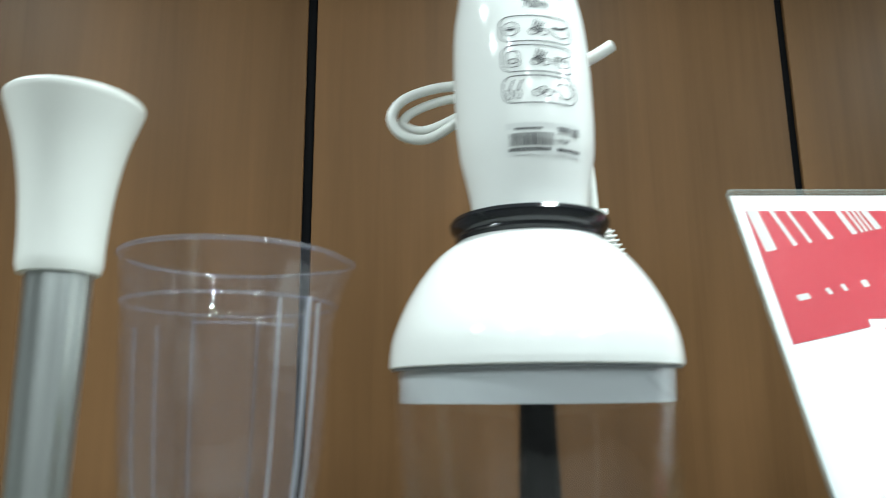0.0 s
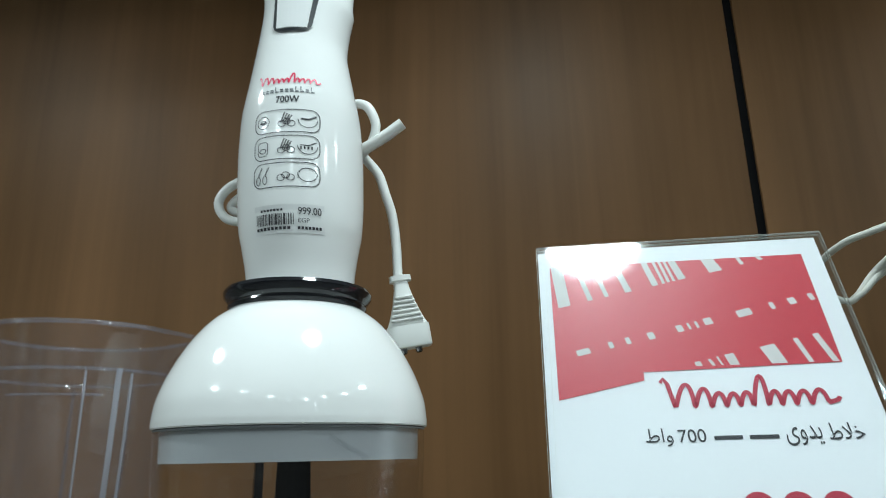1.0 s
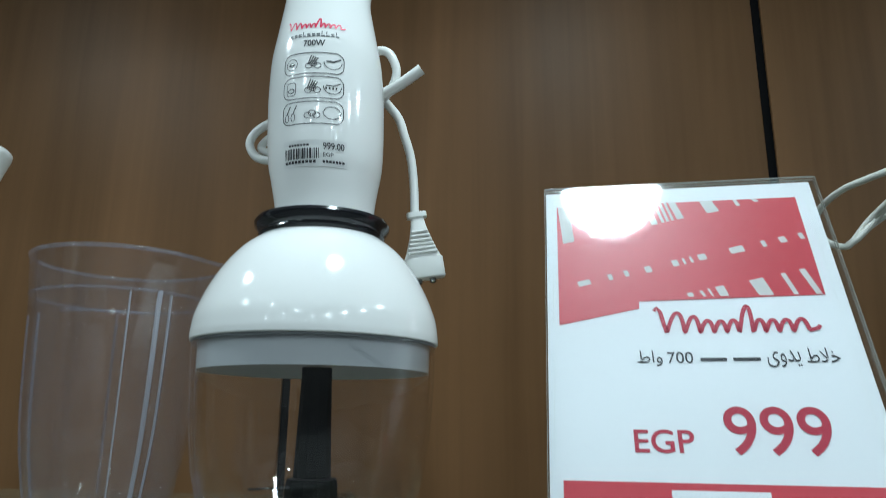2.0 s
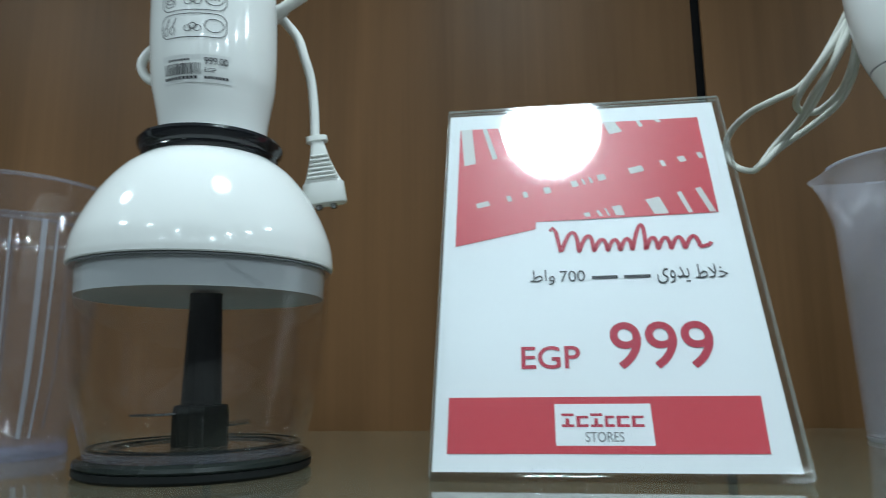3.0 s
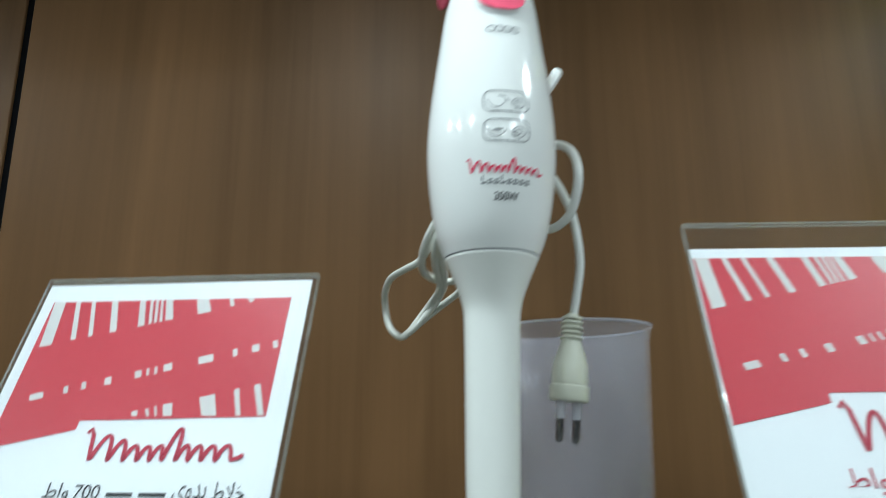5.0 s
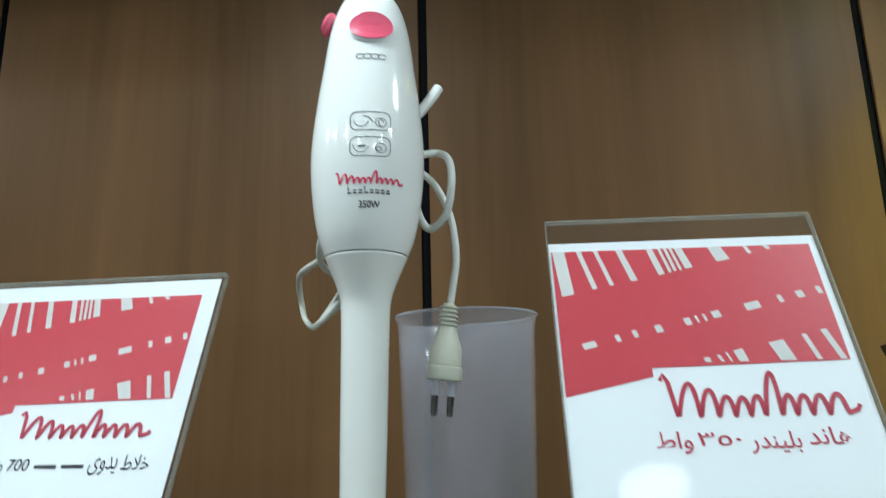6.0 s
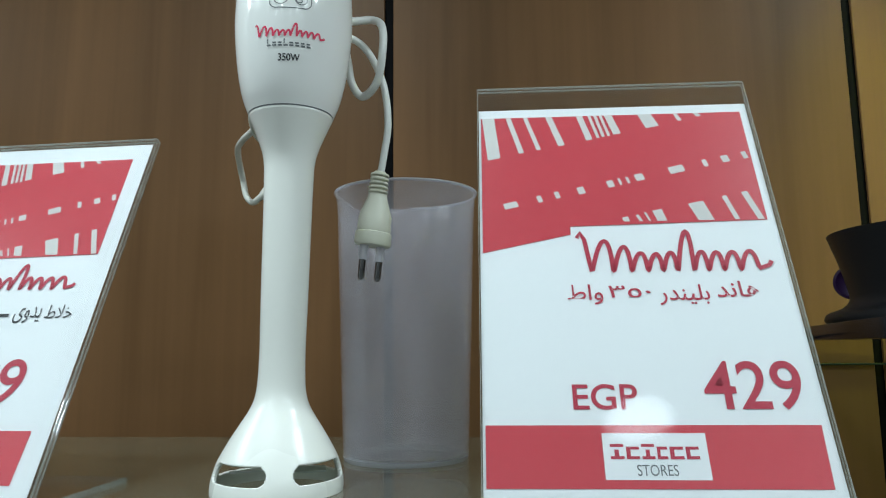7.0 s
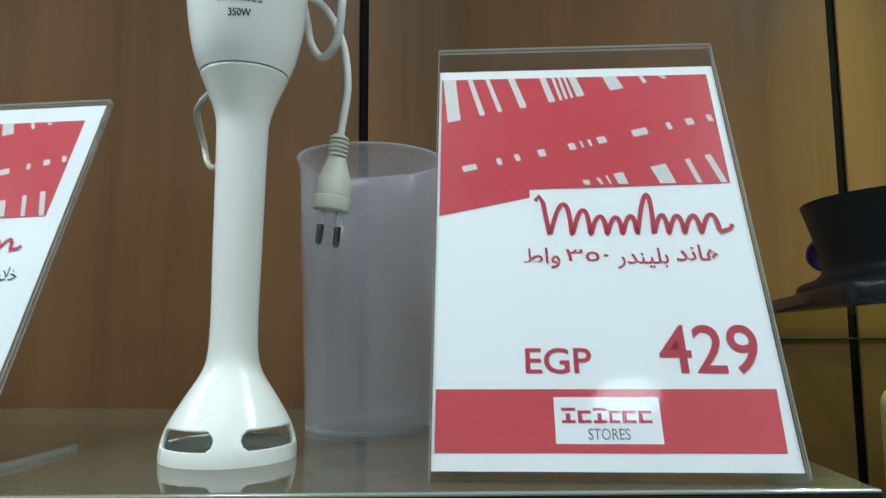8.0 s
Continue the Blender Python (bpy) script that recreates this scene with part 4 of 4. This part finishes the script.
def card_art(bm_red, stripes):
    pts = [(0, 0), (1, 0), (1, 0.508), (0.312, 0.522), (0.311, 0.556), (0, 0.628)]
    bm_red.faces.new([bm_red.verts.new((u, -v, 0)) for u, v in pts])
    for u, w, length, run in ((0.004, 0.048, 0.212, 0.020), (0.097, 0.020, 0.183, 0.046), (0.165, 0.017, 0.168, 0.046), (0.252, 0.026, 0.151, 0.042), (0.372, 0.025, 0.126, 0.030), (0.417, 0.012, 0.116, 0.026),
                              (0.440, 0.012, 0.110, 0.023), (0.461, 0.011, 0.106, 0.024), (0.481, 0.030, 0.100, 0.027), (0.610, 0.052, 0.072, 0.024), (0.746, 0.016, 0.039, 0.014), (0.821, 0.019, 0.020, 0.014)):
        stripes.append(bmesh.new())
        stripe(stripes[-1], u, 0.001, u + run, length, w, 0.22)
    for u, w, v, h in ((0.075, 0.050, 0.418, 0.025), (0.197, 0.017, 0.386, 0.029), (0.262, 0.017, 0.369, 0.030), (0.346, 0.025, 0.351, 0.031), (0.456, 0.024, 0.324, 0.030), (0.499, 0.009, 0.313, 0.030),
                       (0.528, 0.010, 0.307, 0.030), (0.561, 0.031, 0.297, 0.030), (0.688, 0.055, 0.267, 0.031), (0.815, 0.017, 0.235, 0.032), (0.886, 0.027, 0.219, 0.030), (0.964, 0.018, 0.201, 0.032)):
        stripes.append(bmesh.new())
        stripe(stripes[-1], u, v, u + 0.009, v + h, w, 0.25)
    for u, w, v, run in ((0.497, 0.022, 0.488, 0.006), (0.545, 0.012, 0.478, 0.014), (0.577, 0.008, 0.468, 0.014), (0.607, 0.034, 0.461, 0.014), (0.737, 0.055, 0.433, 0.027), (0.860, 0.018, 0.403, 0.030), (0.931, 0.023, 0.386, 0.038)):
        q = [(u, v), (u + w, v - 0.23 * w), (u + w + run, 0.505), (u + run, 0.505)]
        stripes.append(bmesh.new())
        stripes[-1].faces.new([stripes[-1].verts.new((a, -b, 0)) for a, b in q])


def price_card(label, corner, lean, yaw, rw, rh, u_left, u_right, v_top, paper_box, price, price_box, currency_box, words, word_box, word_ink, bars, logo_box, creases=()):
    # corner: the red field's upper left corner; rw, rh: metres of one card unit across and down
    m = pose(0, 0, 0, -lean, 0, yaw)
    down = (corner[2] - SHELF) / math.cos(radians(lean))
    m = Matrix.Translation(Vector(corner) + m.to_3x3() @ Vector((u_left * rw, 0, -down))) @ m
    width, height = (u_right - u_left) * rw, down - v_top * rh
    t = thing("price_card", label, "price sign", "price cards on the shelf", m=m)

    def flat(bm, depth):
        # card units (u right, v down) to the leaning face of the stand
        for v in bm.verts:
            u, w = v.co.x, -v.co.y
            v.co = Vector(((u - u_left) * rw, -depth - v.co.z, down - w * rh))

    # front and back sheets, the fold under them and the foot that runs back along the shelf
    for name, y0, y1 in (("front_sheet", -0.0024, -0.0010), ("back_sheet", 0.0003, 0.0014)):
        bm = bmesh.new()
        box(bm, 0, y0, 0.0037, width, y1, height, 0.0004, 1)
        part(name, bm, ACRYLIC, t, "clear acrylic sheet")
    for name, x0, x1, z0, z1 in (("side_edge", -0.0004, -0.0001, 0.002, height), ("side_edge", width + 0.0001, width + 0.0004, 0.002, height), ("top_edge", 0, width, height + 0.0001, height + 0.0005)):
        bm = bmesh.new()
        box(bm, x0, -0.0024, z0, x1, -0.0010, z1)
        box(bm, x0, 0.0003, z0, x1, 0.0014, z1)
        part(name, bm, ACRYLIC_EDGE, t, "bright cut acrylic edge")
    bm = bmesh.new()
    box(bm, 0, -0.0024, 0.0002, width, 0.0014, 0.0035, 0.0010, 3)
    part("bottom_fold", bm, ACRYLIC, t)
    foot_m = m.to_3x3().inverted() @ Matrix.Rotation(m.to_euler().z, 3, "Z")
    bm = bmesh.new()
    box(bm, 0, 0.001, 0.0, width, 0.074, 0.0030, 0.0004, 1)
    for v in bm.verts:
        v.co = foot_m @ v.co
    foot = part("foot", bm, ACRYLIC, t, "clear acrylic foot plate")
    bm = bmesh.new()
    box(bm, 0, 0.0741, 0.0, width, 0.0749, 0.0030)
    box(bm, -0.0008, 0.004, 0.0, -0.0001, 0.0749, 0.0030)
    box(bm, width + 0.0001, 0.004, 0.0, width + 0.0008, 0.0749, 0.0030)
    for v in bm.verts:
        v.co = foot_m @ v.co
    part("foot_edge", bm, ACRYLIC_EDGE, foot)
    # paper with a slight wave
    bm = bmesh.new()
    u0, v0, u1, v1 = paper_box
    n = 14
    grid = [[bm.verts.new((u0 + (u1 - u0) * i / n, -(v0 + (v1 - v0) * j / n), 0)) for i in range(n + 1)] for j in range(n + 1)]
    for j in range(n):
        for i in range(n):
            bm.faces.new((grid[j][i], grid[j][i + 1], grid[j + 1][i + 1], grid[j + 1][i]))
    flat(bm, 0.0)
    for v in bm.verts:
        v.co.y += 0.00012 * noise.noise(Vector((v.co.x * 25, 0.3, v.co.z * 18)))
    paper = part("paper", bm, PAPER, t, "white printed paper insert", True)

    def ink(name, bm, mat, depth, label=""):
        flat(bm, depth)
        return part(name, bm, mat, paper, label)

    for u in creases:
        bm = bmesh.new()
        ribbon(bm, [(u, 0.06), (u - 0.004, -0.6), (u - 0.010, -1.2)], 0.0022)
        ink("crease", bm, STICKER, 0.00022)
    red, stripes = bmesh.new(), []
    card_art(red, stripes)
    ink("red_field", red, RED, 0.00022, "red printed field")
    for bm in stripes:
        ink("stripe", bm, PALE, 0.00032)
    bm = bmesh.new()
    bm.faces.new([bm.verts.new((u, -v, 0)) for u, v in ((0, 1.252), (1, 1.252), (0.992, 1.442), (0, 1.444))])
    ink("red_band", bm, RED, 0.00022, "red printed band")
    bm = bmesh.new()
    bm.faces.new([bm.verts.new((u, -v, 0)) for u, v in ((0.349, 1.277), (0.655, 1.277), (0.655, 1.417), (0.349, 1.417))])
    ink("store_box", bm, PAPER, 0.00032, "white box for the shop mark")
    bm = bmesh.new()
    x = 0.370
    for w, tall in ((0.040, 1), (0.038, 0), (0.038, 1), (0.030, 0), (0.040, 0), (0.038, 0)):
        for a, b, c, d in ((x, 1.318 if not tall else 1.310, x + w, 1.327 if not tall else 1.319), (x, 1.347, x + w, 1.356), (x if not tall else x + w * 0.3, 1.327, x + w * 0.32 if not tall else x + w * 0.62, 1.347)):
            bm.faces.new([bm.verts.new((u, -v, 0)) for u, v in ((a, b), (c, b), (c, d), (a, d))])
        x += w + 0.007
    tagged(ink("shop_mark", bm, INK_RED, 0.00042, "shop mark as plain red blocks"), kind="stuff")
    bm = bmesh.new()
    lettering(bm, "STORES", 0.443, -1.405, 0.562, -1.372)
    ink("shop_line", bm, INK_GREY, 0.00042)
    bm = bmesh.new()
    a, b, c, d = logo_box
    scrawl(bm, a, -d, c, -b, 0.0155)
    ink("wordmark", bm, INK_RED, 0.00030, "wordmark as a plain wavy stroke")
    bm = bmesh.new()
    a, b, c, d = price_box
    lettering(bm, price, a, -d, c, -b, 0.008)
    ink("price", bm, INK_RED, 0.00030, "bold dark red price figures")
    bm = bmesh.new()
    a, b, c, d = currency_box
    lettering(bm, "EGP", a, -d, c, -b, 0.010)
    ink("currency", bm, INK_RED, 0.00030)
    for text, (a, b, c, d) in zip(words, word_box):
        bm = bmesh.new()
        lettering(bm, text, a, -d, c, -b, 0.0 if word_ink is INK else 0.006)
        ink("caption_word", bm, word_ink, 0.00030)
    for a, b, c, d in bars:
        bm = bmesh.new()
        bm.faces.new([bm.verts.new((u, -v, 0)) for u, v in ((a, b), (c, b), (c, d), (a, d))])
        ink("caption_bar", bm, word_ink, 0.00030)


WATT = "\ufec1\ufe8d\ufeed"
price_card("red and white price card in an acrylic stand beside the chopper", (0.2560, 0.2211, 0.1876), 24.9, -3.2, 0.1335, 0.1325, -0.050, 1.095, -0.101, (-0.046, -0.085, 1.072, 1.502),
           "999", (0.549, 0.975, 0.890, 1.154), (0.245, 1.064, 0.445, 1.150),
           ("\ufec1\ufefc\ufea7", "\ufeef\ufeed\ufeaa\ufef3", "700", WATT),
           ((0.872, 0.742, 0.984, 0.803), (0.738, 0.750, 0.852, 0.822), (0.392, 0.754, 0.483, 0.802), (0.283, 0.748, 0.374, 0.815)), INK,
           ((0.622, 0.780, 0.716, 0.794), (0.508, 0.780, 0.600, 0.794)), (0.364, 0.550, 0.949, 0.672), (-0.018, 1.040))
price_card("red and white price card in acrylic stand beside the stick blender", (0.5978, 0.2112, 0.2047), 22.5, 0.7, 0.1456, 0.1426, -0.012, 1.034, -0.145, (-0.009, -0.042, 1.027, 1.496),
           "429", (0.676, 1.044, 0.973, 1.205), (0.272, 1.119, 0.471, 1.203),
           ("\ufeaa\ufee7\ufe8e\ufeeb", "\ufead\ufeaa\ufee8\ufef4\ufee0\ufe91", "\u0663\u0665\u0660", WATT),
           ((0.775, 0.754, 0.915, 0.815), (0.585, 0.765, 0.750, 0.843), (0.420, 0.765, 0.560, 0.812), (0.282, 0.760, 0.400, 0.838)), INK_RED,
           (), (0.330, 0.545, 0.977, 0.714))


# ---- black appliance on the side shelf ----
def appliance():
    t = thing("black_appliance", "matt black appliance with a flared hopper on a round foot", "appliance", m=pose(0.940, 0.35, 0.0882))
    bm = bmesh.new()
    body = [tuple(p) for p in spline([(0.084, 0.0), (0.089, 0.003), (0.087, 0.0085), (0.077, 0.0125), (0.0715, 0.018), (0.0715, 0.026), (0.0765, 0.047), (0.0825, 0.066), (0.0832, 0.0685)], 4)]
    lathe(bm, [(0, 0), *body, (0.0800, 0.0685), (0.066, 0.036), (0, 0.032)], 80)
    part("body", bm, MATT_BLACK, t, smooth=True)
    bm = bmesh.new()
    lathe(bm, [(0, -0.004), (0.0110, -0.004), (0.0135, -0.002), (0.0135, 0.002), (0.0115, 0.003), (0.0095, 0.0015), (0, 0.0015)], 32)
    k = part("knob", bm, PURPLE, t, "dark purple round knob", True)
    k.matrix_local = pose(-0.0545, 0.0430, 0.034, 90, 0, -32)


def cream_box():
    t = thing("cream_appliance", "cream rounded appliance on the lower side shelf", "appliance", m=pose(0.950, 0.33, -0.241))
    bm = bmesh.new()
    box(bm, 0, 0, 0, 0.2, 0.14, 0.262, 0.022, 5)
    part("housing", bm, CREAM_BOX, t, smooth=True)
    tube("cable", [(0.004, 0.05, 0.262), (-0.006, 0.04, 0.258), (-0.012, 0.035, 0.245), (-0.013, 0.034, 0.235)], 0.0022, CORD_WHITE, t)


cream_box()
appliance()
